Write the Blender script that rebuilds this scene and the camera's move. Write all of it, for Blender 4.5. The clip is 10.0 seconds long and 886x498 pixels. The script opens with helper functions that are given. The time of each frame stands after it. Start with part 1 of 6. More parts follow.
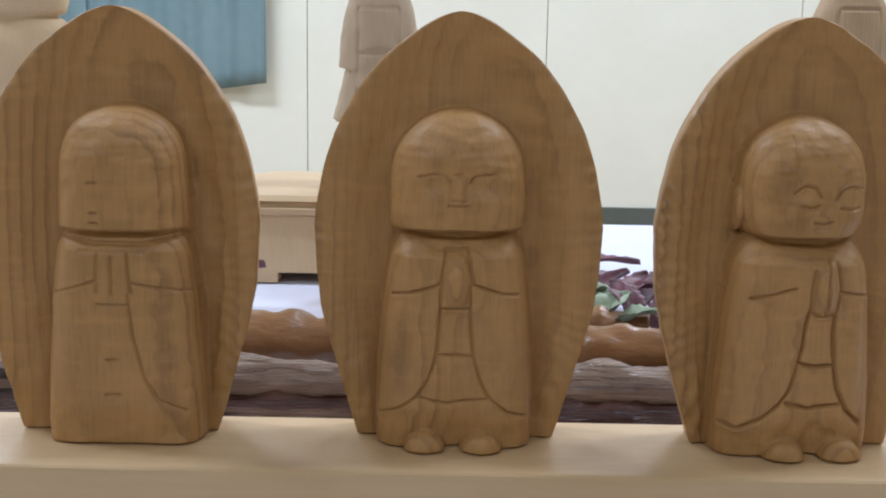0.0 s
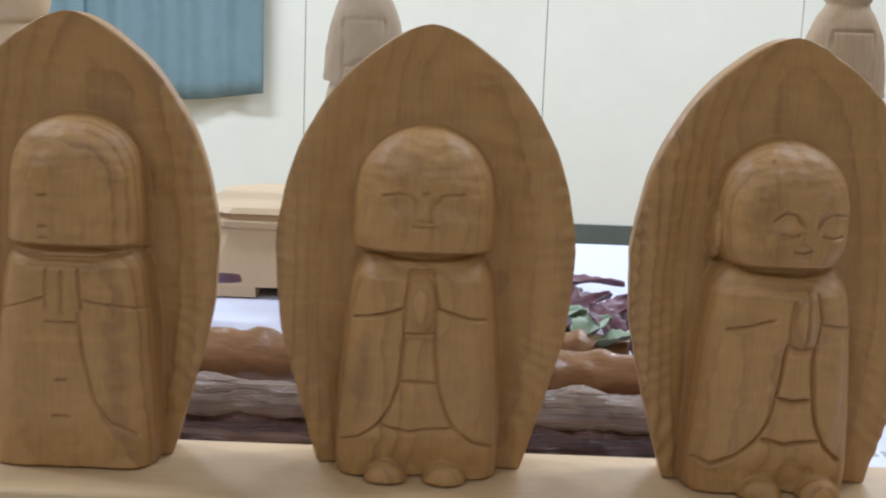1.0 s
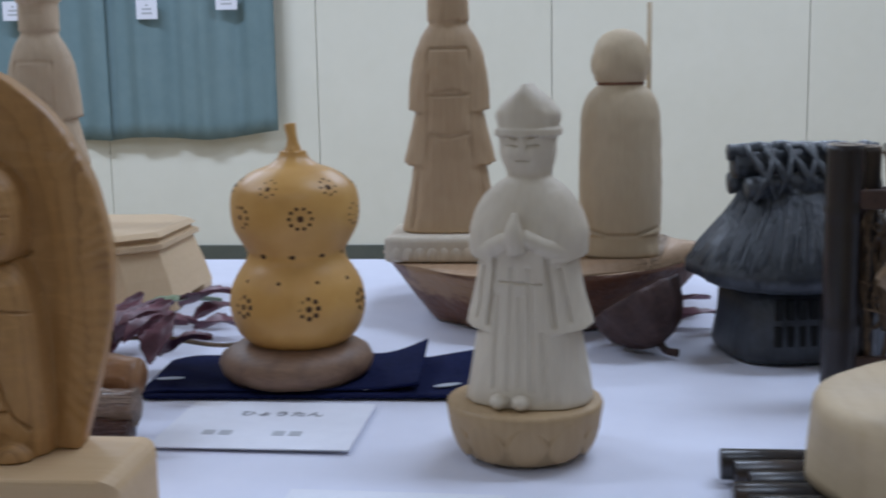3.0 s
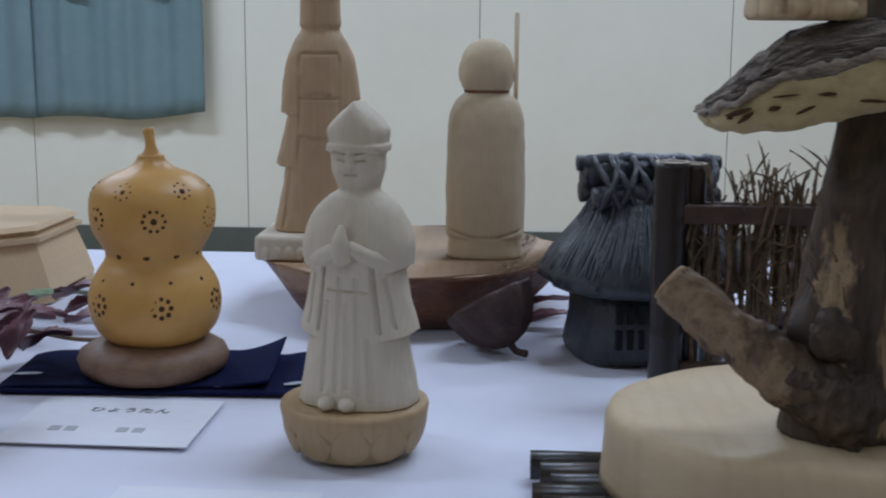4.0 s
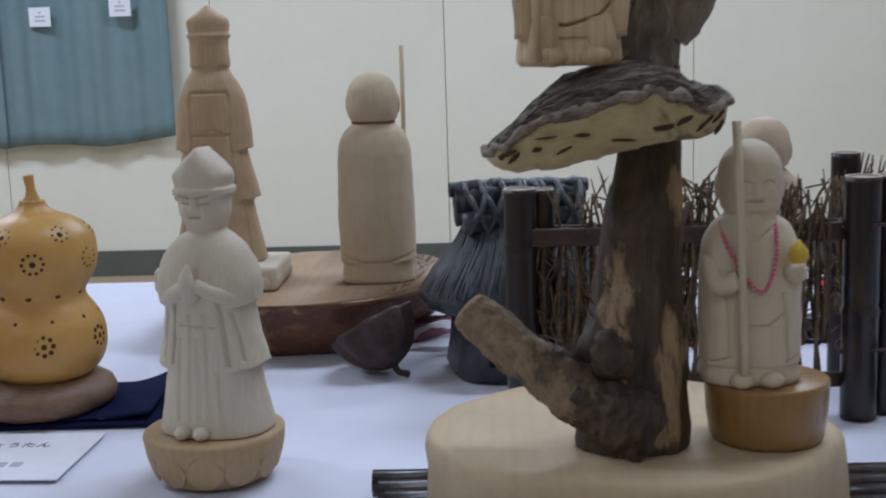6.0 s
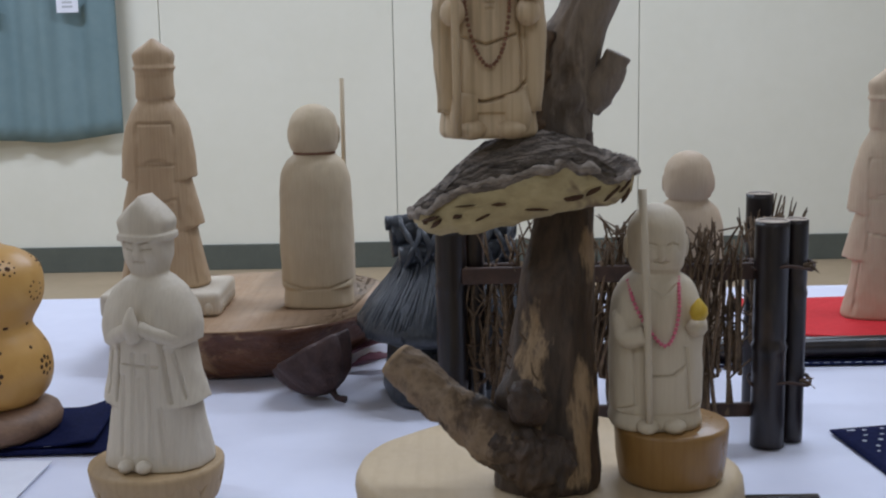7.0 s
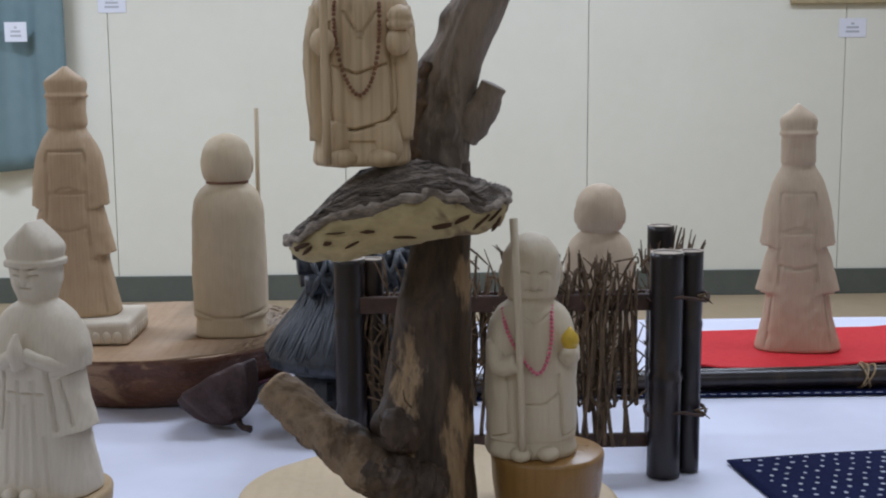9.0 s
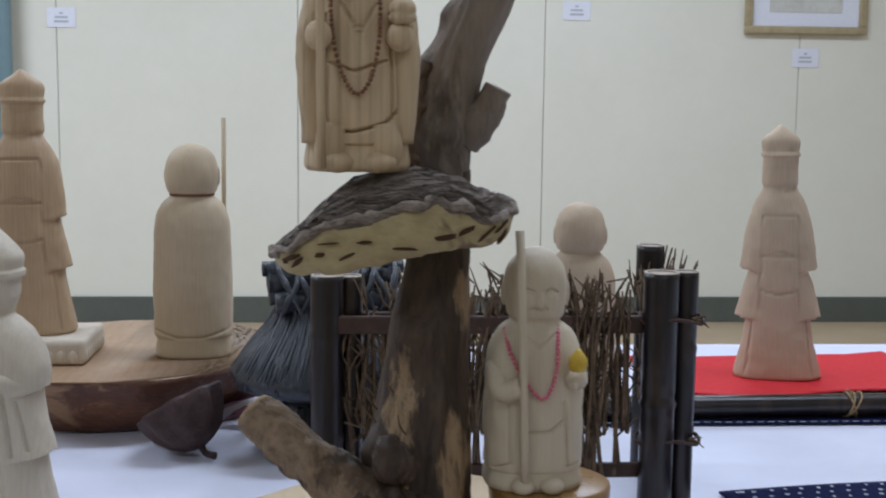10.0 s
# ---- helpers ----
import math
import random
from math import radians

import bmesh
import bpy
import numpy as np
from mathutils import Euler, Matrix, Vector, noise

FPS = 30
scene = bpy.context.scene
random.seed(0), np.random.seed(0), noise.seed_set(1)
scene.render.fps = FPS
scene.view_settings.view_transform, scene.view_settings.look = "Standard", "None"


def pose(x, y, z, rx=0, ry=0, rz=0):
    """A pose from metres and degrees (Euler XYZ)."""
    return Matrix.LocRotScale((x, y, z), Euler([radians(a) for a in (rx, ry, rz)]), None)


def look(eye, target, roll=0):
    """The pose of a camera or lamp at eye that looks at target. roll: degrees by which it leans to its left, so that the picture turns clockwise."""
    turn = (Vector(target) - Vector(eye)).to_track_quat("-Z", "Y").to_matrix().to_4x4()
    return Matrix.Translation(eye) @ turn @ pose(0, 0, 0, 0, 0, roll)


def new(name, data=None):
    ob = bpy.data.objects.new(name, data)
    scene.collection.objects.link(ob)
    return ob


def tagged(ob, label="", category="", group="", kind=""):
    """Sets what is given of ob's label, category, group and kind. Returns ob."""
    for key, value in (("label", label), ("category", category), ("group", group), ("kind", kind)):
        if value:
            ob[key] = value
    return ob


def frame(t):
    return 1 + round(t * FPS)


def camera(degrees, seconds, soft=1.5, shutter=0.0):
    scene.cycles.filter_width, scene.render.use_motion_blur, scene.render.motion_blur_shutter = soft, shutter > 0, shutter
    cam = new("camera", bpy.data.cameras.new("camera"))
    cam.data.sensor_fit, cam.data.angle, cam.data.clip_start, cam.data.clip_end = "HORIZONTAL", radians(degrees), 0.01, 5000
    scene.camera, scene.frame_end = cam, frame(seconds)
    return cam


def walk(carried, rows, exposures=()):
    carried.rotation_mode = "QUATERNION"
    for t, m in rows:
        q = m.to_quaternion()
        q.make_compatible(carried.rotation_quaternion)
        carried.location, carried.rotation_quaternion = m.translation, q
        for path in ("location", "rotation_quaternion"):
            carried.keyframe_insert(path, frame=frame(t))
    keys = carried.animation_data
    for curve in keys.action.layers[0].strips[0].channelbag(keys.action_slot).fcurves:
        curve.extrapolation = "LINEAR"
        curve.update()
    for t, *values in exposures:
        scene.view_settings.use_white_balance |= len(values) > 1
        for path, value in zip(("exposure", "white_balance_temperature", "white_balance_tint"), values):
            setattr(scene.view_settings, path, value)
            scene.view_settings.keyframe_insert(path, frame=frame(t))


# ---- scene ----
cam = camera(40.0, 10.0, soft=2.0, shutter=0.5)
PATH = [
    (0, (-0.012, -0.49, 0.905), (-0.023, 1.474, 0.527), 1.0),
    (0.5, (-0.009, -0.485, 0.903), (-0.032, 1.481, 0.541), 1.4),
    (1, (0.0, -0.47, 0.905), (-0.007, 1.498, 0.549), 2.2),
    (1.5, (0.01, -0.438, 0.931), (0.13, 1.507, 0.478), 4.7),
    (1.7, (0.049, -0.43, 0.926), (0.125, 1.52, 0.487), 3.8),
    (2, (0.145, -0.462, 0.926), (0.067, 1.492, 0.507), 2.2),
    (2.2, (0.236, -0.504, 0.928), (0.024, 1.446, 0.541), -0.1),
    (2.5, (0.326, -0.521, 0.915), (0.063, 1.432, 0.573), -1.4),
    (3, (0.394, -0.525, 0.907), (0.197, 1.441, 0.597), -1.0),
    (4.3, (0.467, -0.554, 0.931), (0.393, 1.415, 0.586), 0.0),
    (4.5, (0.473, -0.551, 0.913), (0.401, 1.424, 0.608), -0.8),
    (5, (0.509, -0.543, 0.916), (0.397, 1.431, 0.612), -1.2),
    (5.5, (0.534, -0.559, 0.925), (0.423, 1.414, 0.617), -1.5),
    (6.8, (0.564, -0.619, 0.982), (0.533, 1.35, 0.632), -1.4),
    (7, (0.565, -0.622, 0.986), (0.552, 1.348, 0.643), -1.1),
    (7.5, (0.584, -0.63, 0.992), (0.578, 1.342, 0.662), -1.0),
    (8, (0.593, -0.632, 0.991), (0.606, 1.344, 0.679), -0.8),
    (8.5, (0.601, -0.629, 0.987), (0.633, 1.348, 0.689), -0.6),
    (9, (0.609, -0.627, 0.983), (0.662, 1.351, 0.694), -0.4),
    (9.5, (0.616, -0.62, 0.98), (0.683, 1.359, 0.702), -0.2),
    (10, (0.585, -0.58, 0.971), (0.726, 1.399, 0.723), 0.7),
]
EXPOSURES = [(0.0, 0.66, 5650, 15), (1.0, 0.66, 5600, 15), (1.6, 0.56, 5500, 15), (2.0, 0.56, 5500, 15), (2.2, 0.64, 5500, 15), (2.5, 0.28, 5450, 16), (3.0, -0.04, 5350, 16), (4.5, -0.2, 5350, 15), (5.5, -0.08, 5450, 16), (7.0, 0.03, 5600, 17), (9.0, 0.11, 5600, 17), (10.0, 0.17, 5550, 16)]
walk(cam, [(t, look(eye, target, roll)) for t, eye, target, roll in PATH], EXPOSURES)

TABLE, FLOOR = 0.69, 0.06

# ---- light: a hall with rows of fluorescent ceiling lights ----
world = bpy.data.worlds.new("hall_air")
scene.world = world
world.use_nodes = True
world.node_tree.nodes["Background"].inputs[0].default_value = (0.9, 0.95, 1.0, 1)
world.node_tree.nodes["Background"].inputs[1].default_value = 0.25

LAMP_SPOTS = [(-1.6, 2.6), (1.2, 2.6), (3.6, 2.6), (-1.6, 0.5), (1.2, 0.5), (3.6, 0.5), (-1.6, -2.0), (1.2, -2.0)]
for lx, ly in LAMP_SPOTS:
    power = (31 if ly > 2 else 14 if ly > 0 else 9) * (0.22 if lx > 3 else 1.25 if lx < 0 else 1.0)
    data = bpy.data.lights.new("tube_light", "AREA")
    data.shape, data.size, data.size_y, data.energy, data.color = "RECTANGLE", 1.2, 0.3, power, (0.90, 0.97, 1.0)
    new("tube_light", data).matrix_world = look((lx, ly, 2.58), (lx, ly, 0))


# ---- materials ----
def nodes_of(name, rough=0.6, metal=0.0):
    m = bpy.data.materials.new(name)
    m.use_nodes = True
    nt = m.node_tree
    b = nt.nodes["Principled BSDF"]
    b.inputs["Roughness"].default_value, b.inputs["Metallic"].default_value = rough, metal
    return m, nt, b


def coords(nt, scale, turn=(0, 0, 0)):
    tc, mp = nt.nodes.new("ShaderNodeTexCoord"), nt.nodes.new("ShaderNodeMapping")
    mp.inputs["Scale"].default_value, mp.inputs["Rotation"].default_value = scale, turn
    info, shift = nt.nodes.new("ShaderNodeObjectInfo"), nt.nodes.new("ShaderNodeVectorMath")
    shift.operation = "MULTIPLY_ADD"
    shift.inputs[1].default_value = (3.0, 3.0, 3.0)
    nt.links.new(info.outputs["Random"], shift.inputs[0])
    nt.links.new(tc.outputs["Object"], shift.inputs[2])
    nt.links.new(shift.outputs["Vector"], mp.inputs["Vector"])
    return mp.outputs["Vector"]


def noise_of(nt, vec, scale, detail=4.0, rough=0.55, distort=0.0):
    n = nt.nodes.new("ShaderNodeTexNoise")
    n.inputs["Scale"].default_value, n.inputs["Detail"].default_value = scale, detail
    n.inputs["Roughness"].default_value, n.inputs["Distortion"].default_value = rough, distort
    nt.links.new(vec, n.inputs["Vector"])
    return n.outputs["Fac"]


def ramp_of(nt, fac, *stops):
    r = nt.nodes.new("ShaderNodeValToRGB")
    while len(r.color_ramp.elements) < len(stops):
        r.color_ramp.elements.new(0.5)
    for e, (p, c) in zip(r.color_ramp.elements, stops):
        e.position, e.color = p, (*c, 1)
    nt.links.new(fac, r.inputs["Fac"])
    return r.outputs["Color"]


def mix_of(nt, fac, a, b, blend="MIX"):
    x = nt.nodes.new("ShaderNodeMix")
    x.data_type, x.blend_type = "RGBA", blend
    for sock, v in ((x.inputs["Factor"], fac), (x.inputs["A"], a), (x.inputs["B"], b)):
        if isinstance(v, (int, float)):
            sock.default_value = v
        elif isinstance(v, tuple):
            sock.default_value = (*v, 1)
        else:
            nt.links.new(v, sock)
    return x.outputs["Result"]


def bump_of(nt, b, height, strength, distance):
    n = nt.nodes.new("ShaderNodeBump")
    n.inputs["Strength"].default_value, n.inputs["Distance"].default_value = strength, distance
    nt.links.new(height, n.inputs["Height"])
    nt.links.new(n.outputs["Normal"], b.inputs["Normal"])


def wood(name, light, dark, along=(1, 1, 0.12), grain=90.0, rough=0.55, lines=0.5, relief=0.35, blotch=0.4, curl=0.0, streak=0.0, direction="X"):
    """Carved or sawn wood: fine fibres, year rings, blotches and knife facets; along: how the fibres stretch."""
    m, nt, b = nodes_of(name, rough)
    v = coords(nt, along)
    fine = noise_of(nt, v, grain * 6, 3, 0.6)
    w = nt.nodes.new("ShaderNodeTexWave")
    w.wave_type, w.bands_direction = "BANDS", direction
    w.inputs["Scale"].default_value, w.inputs["Distortion"].default_value = grain, 6.0
    w.inputs["Detail"].default_value, w.inputs["Detail Scale"].default_value = 3.0, 0.35
    nt.links.new(v, w.inputs["Vector"])
    bands = ramp_of(nt, w.outputs["Fac"], (0.0, dark), (0.4, light), (1.0, light))
    mid = tuple((p + q) / 2 for p, q in zip(light, dark))
    strength = noise_of(nt, coords(nt, (1, 1, 0.25)), 30, 2)
    base = mix_of(nt, ramp_of(nt, strength, (0.35, (lines * 0.25,) * 3), (0.65, (min(1.0, lines * 1.7),) * 3)), light, bands)
    patch = noise_of(nt, coords(nt, (1, 1, 0.6)), 24, 4)
    base = mix_of(nt, blotch, base, ramp_of(nt, patch, (0.32, dark), (0.5, mid), (0.68, light)))
    base = mix_of(nt, 0.35, base, ramp_of(nt, fine, (0.3, dark), (0.5, mid), (0.7, light)))
    if curl:
        shimmer = noise_of(nt, coords(nt, (0.16, 1, 1.0), (0, 0.25, 0)), 190, 2, 0.4, 0.8)
        bright = tuple(min(1.0, q * 1.55) for q in light)
        base = mix_of(nt, ramp_of(nt, shimmer, (0.5, (0, 0, 0)), (0.75, (curl,) * 3)), base, bright)
    if streak:
        thin = noise_of(nt, coords(nt, (1, 0.6, 0.022)), 330, 3, 0.6, 0.3)
        where = noise_of(nt, coords(nt, (1, 1, 0.2), (0, 0.1, 0)), 26, 2)
        amount = mix_of(nt, 1.0, ramp_of(nt, thin, (0.50, (0, 0, 0)), (0.66, (streak,) * 3)), ramp_of(nt, where, (0.36, (0.15,) * 3), (0.60, (1, 1, 1))), "MULTIPLY")
        base = mix_of(nt, amount, base, tuple(q * 0.5 for q in dark))
    nt.links.new(base, b.inputs["Base Color"])
    vor = nt.nodes.new("ShaderNodeTexVoronoi")
    vor.inputs["Scale"].default_value = 150
    nt.links.new(coords(nt, (1, 1, 0.6)), vor.inputs["Vector"])
    hgt = mix_of(nt, 0.45, fine, vor.outputs["Distance"])
    bump_of(nt, b, hgt, relief, 0.0011)
    gl = ramp_of(nt, patch, (0.3, (rough - 0.1,) * 3), (0.7, (min(1, rough + 0.12),) * 3))
    nt.links.new(gl, b.inputs["Roughness"])
    return m


def mottled(name, a, c, scale=40.0, rough=0.8, relief=0.3, along=(1, 1, 1), depth=0.001, spots=None):
    m, nt, b = nodes_of(name, rough)
    v = coords(nt, along)
    n1, n2 = noise_of(nt, v, scale, 5), noise_of(nt, v, scale * 5, 3)
    base = mix_of(nt, 0.35, ramp_of(nt, n1, (0.32, a), (0.68, c)), ramp_of(nt, n2, (0.3, a), (0.7, c)))
    if spots:
        base = mix_of(nt, ramp_of(nt, noise_of(nt, v, scale * 0.5, 4, 0.65, 0.6), (0.55, (0, 0, 0)), (0.63, (1, 1, 1))), base, spots)
    nt.links.new(base, b.inputs["Base Color"])
    bump_of(nt, b, n2, relief, depth)
    return m


def ringed(name, light, dark, centre, spacing, rough):
    """Honey-coloured timber whose year rings run as shells round a far pith, so that carving lays them open as contours."""
    m, nt, b = nodes_of(name, rough)
    tc, info = nt.nodes.new("ShaderNodeTexCoord"), nt.nodes.new("ShaderNodeObjectInfo")
    add = nt.nodes.new("ShaderNodeVectorMath")
    add.operation = "MULTIPLY_ADD"
    add.inputs[1].default_value = (0.05, 0.02, 0.3)
    nt.links.new(info.outputs["Random"], add.inputs[0])
    nt.links.new(tc.outputs["Object"], add.inputs[2])
    mp = nt.nodes.new("ShaderNodeMapping")
    mp.inputs["Location"].default_value, mp.inputs["Scale"].default_value = centre, (1, 1, 0.06)
    nt.links.new(add.outputs["Vector"], mp.inputs["Vector"])
    w = nt.nodes.new("ShaderNodeTexWave")
    w.wave_type, w.rings_direction, w.wave_profile = "RINGS", "Z", "SAW"
    w.inputs["Scale"].default_value = 2 * math.pi / (20 * spacing)
    w.inputs["Distortion"].default_value, w.inputs["Detail"].default_value = 2.2, 2.0
    w.inputs["Detail Scale"].default_value = 0.35
    nt.links.new(mp.outputs["Vector"], w.inputs["Vector"])
    mid = tuple((p + q) / 2 for p, q in zip(light, dark))
    bands = ramp_of(nt, w.outputs["Fac"], (0.0, light), (0.45, light), (0.70, mid), (0.90, dark), (0.99, light))
    amount = noise_of(nt, coords(nt, (1, 1, 0.2)), 22, 2)
    base = mix_of(nt, ramp_of(nt, amount, (0.38, (0.22,) * 3), (0.58, (1.0,) * 3)), light, bands)
    patch = noise_of(nt, coords(nt, (1, 1, 0.7)), 17, 4)
    base = mix_of(nt, 0.38, base, ramp_of(nt, patch, (0.32, mid), (0.5, light), (0.68, tuple(min(1, q * 1.12) for q in light))))
    fine = noise_of(nt, coords(nt, (1, 1, 0.05)), 900, 3, 0.65)
    base = mix_of(nt, 0.30, base, ramp_of(nt, fine, (0.30, mid), (0.55, light), (0.72, tuple(min(1, q * 1.15) for q in light))))
    # sheen of curly grain, painted as lighter streaks across the fibres
    shimmer = noise_of(nt, coords(nt, (0.14, 1, 1.0), (0, 0.2, 0)), 200, 2, 0.45, 0.8)
    base = mix_of(nt, ramp_of(nt, shimmer, (0.52, (0, 0, 0)), (0.78, (0.24,) * 3)), base, tuple(min(1, q * 1.5) for q in light))
    nt.links.new(base, b.inputs["Base Color"])
    vor = nt.nodes.new("ShaderNodeTexVoronoi")
    vor.inputs["Scale"].default_value = 120
    nt.links.new(coords(nt, (1, 1, 0.6)), vor.inputs["Vector"])
    bump_of(nt, b, mix_of(nt, 0.45, fine, vor.outputs["Distance"]), 0.45, 0.0010)
    nt.links.new(ramp_of(nt, patch, (0.3, (rough - 0.08,) * 3), (0.7, (rough + 0.12,) * 3)), b.inputs["Roughness"])
    return m


M_PLATE = ringed("honey_wood", (0.420, 0.230, 0.078), (0.130, 0.056, 0.018), (-0.05, -0.12, 0), 0.0036, 0.44)
M_PALE = wood("pale_carved_wood", (0.64, 0.475, 0.285), (0.53, 0.37, 0.205), (1, 0.5, 0.06), 120, 0.62, 0.16)
M_TAN = wood("tan_carved_wood", (0.56, 0.405, 0.245), (0.40, 0.262, 0.145), (1, 0.5, 0.05), 100, 0.6, 0.36)
M_BEIGE = wood("streaked_beige_wood", (0.68, 0.53, 0.34), (0.50, 0.355, 0.205), (1, 0.5, 0.05), 70, 0.62, 0.4, 0.35, 0.4, 0.0, 0.5)
M_WHITE = wood("whitish_carved_wood", (0.68, 0.60, 0.475), (0.53, 0.455, 0.345), (1, 0.5, 0.06), 120, 0.68, 0.16)
M_MONK = wood("beige_carved_wood", (0.63, 0.51, 0.34), (0.50, 0.39, 0.25), (1, 0.5, 0.06), 120, 0.65, 0.16)
M_CHILD = wood("cream_carved_wood", (0.64, 0.55, 0.41), (0.53, 0.44, 0.31), (1, 0.5, 0.06), 120, 0.65, 0.12)
M_PINK = wood("pinkish_carved_wood", (0.57, 0.445, 0.305), (0.45, 0.33, 0.215), (1, 0.5, 0.06), 120, 0.62, 0.24)
M_BEAM = wood("planed_cypress", (0.60, 0.425, 0.235), (0.51, 0.34, 0.175), (0.08, 1, 1), 40, 0.5, 0.4)
M_BASE = wood("lotus_base_wood", (0.45, 0.315, 0.165), (0.34, 0.225, 0.105), (1, 1, 0.15), 50, 0.55, 0.35)
M_STUMP = wood("sawn_stump_wood", (0.58, 0.455, 0.285), (0.47, 0.35, 0.205), (1, 0.3, 1), 30, 0.6, 0.35)
M_STAND = wood("walnut_stand", (0.27, 0.165, 0.10), (0.115, 0.065, 0.04), (0.25, 1, 1.2), 60, 0.55, 0.5)
M_SLABTOP = wood("slab_sawn_face", (0.46, 0.305, 0.18), (0.33, 0.205, 0.115), (1, 0.35, 1), 30, 0.5, 0.4)
M_BARK = mottled("red_brown_bark", (0.085, 0.032, 0.017), (0.21, 0.088, 0.042), 26, 0.5, 0.7, (1, 1, 1.6), 0.003, (0.34, 0.20, 0.095))
M_TRUNK = mottled("weathered_branch", (0.016, 0.010, 0.007), (0.115, 0.072, 0.044), 48, 0.62, 0.9, (1, 1, 0.28), 0.003, (0.20, 0.125, 0.07))


def worn(name, dark, mid, pale, patches, along=(1, 1, 0.22), scale=55.0, rough=0.62, edge=0.55):
    """Weathered bark with streaks; patches (x, y, z, rx, ry, rz) are places where it has come off or stayed on."""
    m, nt, b = nodes_of(name, rough)
    v = coords(nt, along)
    n1, n2 = noise_of(nt, v, scale, 8, 0.68, 0.4), noise_of(nt, v, scale * 5, 5, 0.7)
    base = mix_of(nt, 0.45, ramp_of(nt, n1, (0.36, dark), (0.56, mid), (0.74, tuple((p + q) / 2 for p, q in zip(mid, pale)))), ramp_of(nt, n2, (0.32, dark), (0.7, mid)))
    tc = nt.nodes.new("ShaderNodeTexCoord")
    ragged = noise_of(nt, coords(nt, (1, 1, 0.30)), 95, 6, 0.62)
    inner = ramp_of(nt, n2, (0.30, mid), (0.48, tuple(q * 0.8 for q in pale)), (0.66, pale))
    for x, y, z, rx, ry, rz in patches:
        mp, g = nt.nodes.new("ShaderNodeMapping"), nt.nodes.new("ShaderNodeTexGradient")
        mp.vector_type = "TEXTURE"
        mp.inputs["Location"].default_value, mp.inputs["Scale"].default_value = (x, y, z), (rx, ry, rz)
        g.gradient_type = "SPHERICAL"
        nt.links.new(tc.outputs["Object"], mp.inputs["Vector"])
        nt.links.new(mp.outputs["Vector"], g.inputs["Vector"])
        both = mix_of(nt, 0.66, g.outputs["Fac"], ragged)
        base = mix_of(nt, ramp_of(nt, both, (edge - 0.07, (0, 0, 0)), (edge, (1, 1, 1))), base, inner)
    nt.links.new(base, b.inputs["Base Color"])
    bump_of(nt, b, mix_of(nt, 0.5, n1, n2), 0.9, 0.003)
    nt.links.new(ramp_of(nt, n1, (0.3, (rough - 0.15,) * 3), (0.7, (rough + 0.15,) * 3)), b.inputs["Roughness"])
    return m


M_TRUNK_WORN = worn("worn_branch", (0.013, 0.008, 0.0055), (0.105, 0.066, 0.040), (0.40, 0.27, 0.145),
                    ((0.600, -0.018, 0.810, 0.014, 0.06, 0.070), (0.627, -0.016, 0.792, 0.016, 0.06, 0.046), (0.630, 0.0, 0.875, 0.010, 0.06, 0.030), (0.614, -0.02, 0.760, 0.024, 0.06, 0.018)), along=(1, 1, 0.16), edge=0.545)
M_TRUNK_GREY = worn("grey_upper_branch", (0.040, 0.029, 0.022), (0.165, 0.125, 0.092), (0.285, 0.225, 0.170), ((0.652, 0.006, 1.02, 0.05, 0.09, 0.16),), (1, 1, 0.18), 30, 0.6, 0.46)
M_LOG_WORN = worn("worn_side_log", (0.030, 0.020, 0.013), (0.135, 0.085, 0.048), (0.31, 0.215, 0.13), ((0.528, 0.004, 0.817, 0.070, 0.09, 0.070), (0.565, -0.010, 0.780, 0.030, 0.09, 0.018)), (0.4, 1, 0.4), 70, 0.7, 0.50)
M_FAINT = mottled("faint_print", (0.42, 0.43, 0.47), (0.52, 0.53, 0.57), 400, 0.9)
M_POLISHED = wood("polished_red_wood", (0.33, 0.185, 0.055), (0.22, 0.11, 0.032), (1, 1, 0.2), 60, 0.32, 0.3, 0.1)
M_CUT = mottled("cut_branch_wood", (0.16, 0.095, 0.05), (0.47, 0.33, 0.18), 90, 0.75, 0.6)
M_DRIFT = mottled("dark_polished_driftwood", (0.024, 0.008, 0.005), (0.11, 0.040, 0.022), 60, 0.34, 1.0, (0.10, 1, 3.0), 0.004, (0.20, 0.11, 0.06))
M_DRIFT_TAN = mottled("bleached_driftwood", (0.095, 0.05, 0.03), (0.40, 0.29, 0.21), 60, 0.4, 1.0, (0.07, 1, 2.6), 0.004, (0.03, 0.013, 0.008))
M_DRIFT_LIGHT = mottled("light_driftwood", (0.17, 0.075, 0.028), (0.36, 0.19, 0.085), 36, 0.28, 0.6, (0.4, 1, 1), 0.0015)
M_FUNGUS_TOP = mottled("fungus_crust", (0.050, 0.037, 0.029), (0.40, 0.33, 0.27), 80, 0.85, 0.9, (1, 1, 5.0), 0.002)
M_FUNGUS = mottled("fungus_underside", (0.33, 0.255, 0.125), (0.55, 0.45, 0.24), 34, 0.8, 0.6, (1, 1, 1.6), 0.002, (0.20, 0.14, 0.08))
M_GOURD = mottled("varnished_gourd", (0.50, 0.26, 0.055), (0.62, 0.36, 0.10), 14, 0.42, 0.05)
# scorch of the gourd holes, and the shade within holes and slits as colour
M_HOLE = mottled("burn_and_hole_shade", (0.045, 0.02, 0.008), (0.09, 0.04, 0.015), 200, 0.9)
M_CLAY = mottled("black_clay", (0.018, 0.021, 0.027), (0.068, 0.075, 0.088), 60, 0.36, 0.7, (1, 1, 0.5), 0.0015)
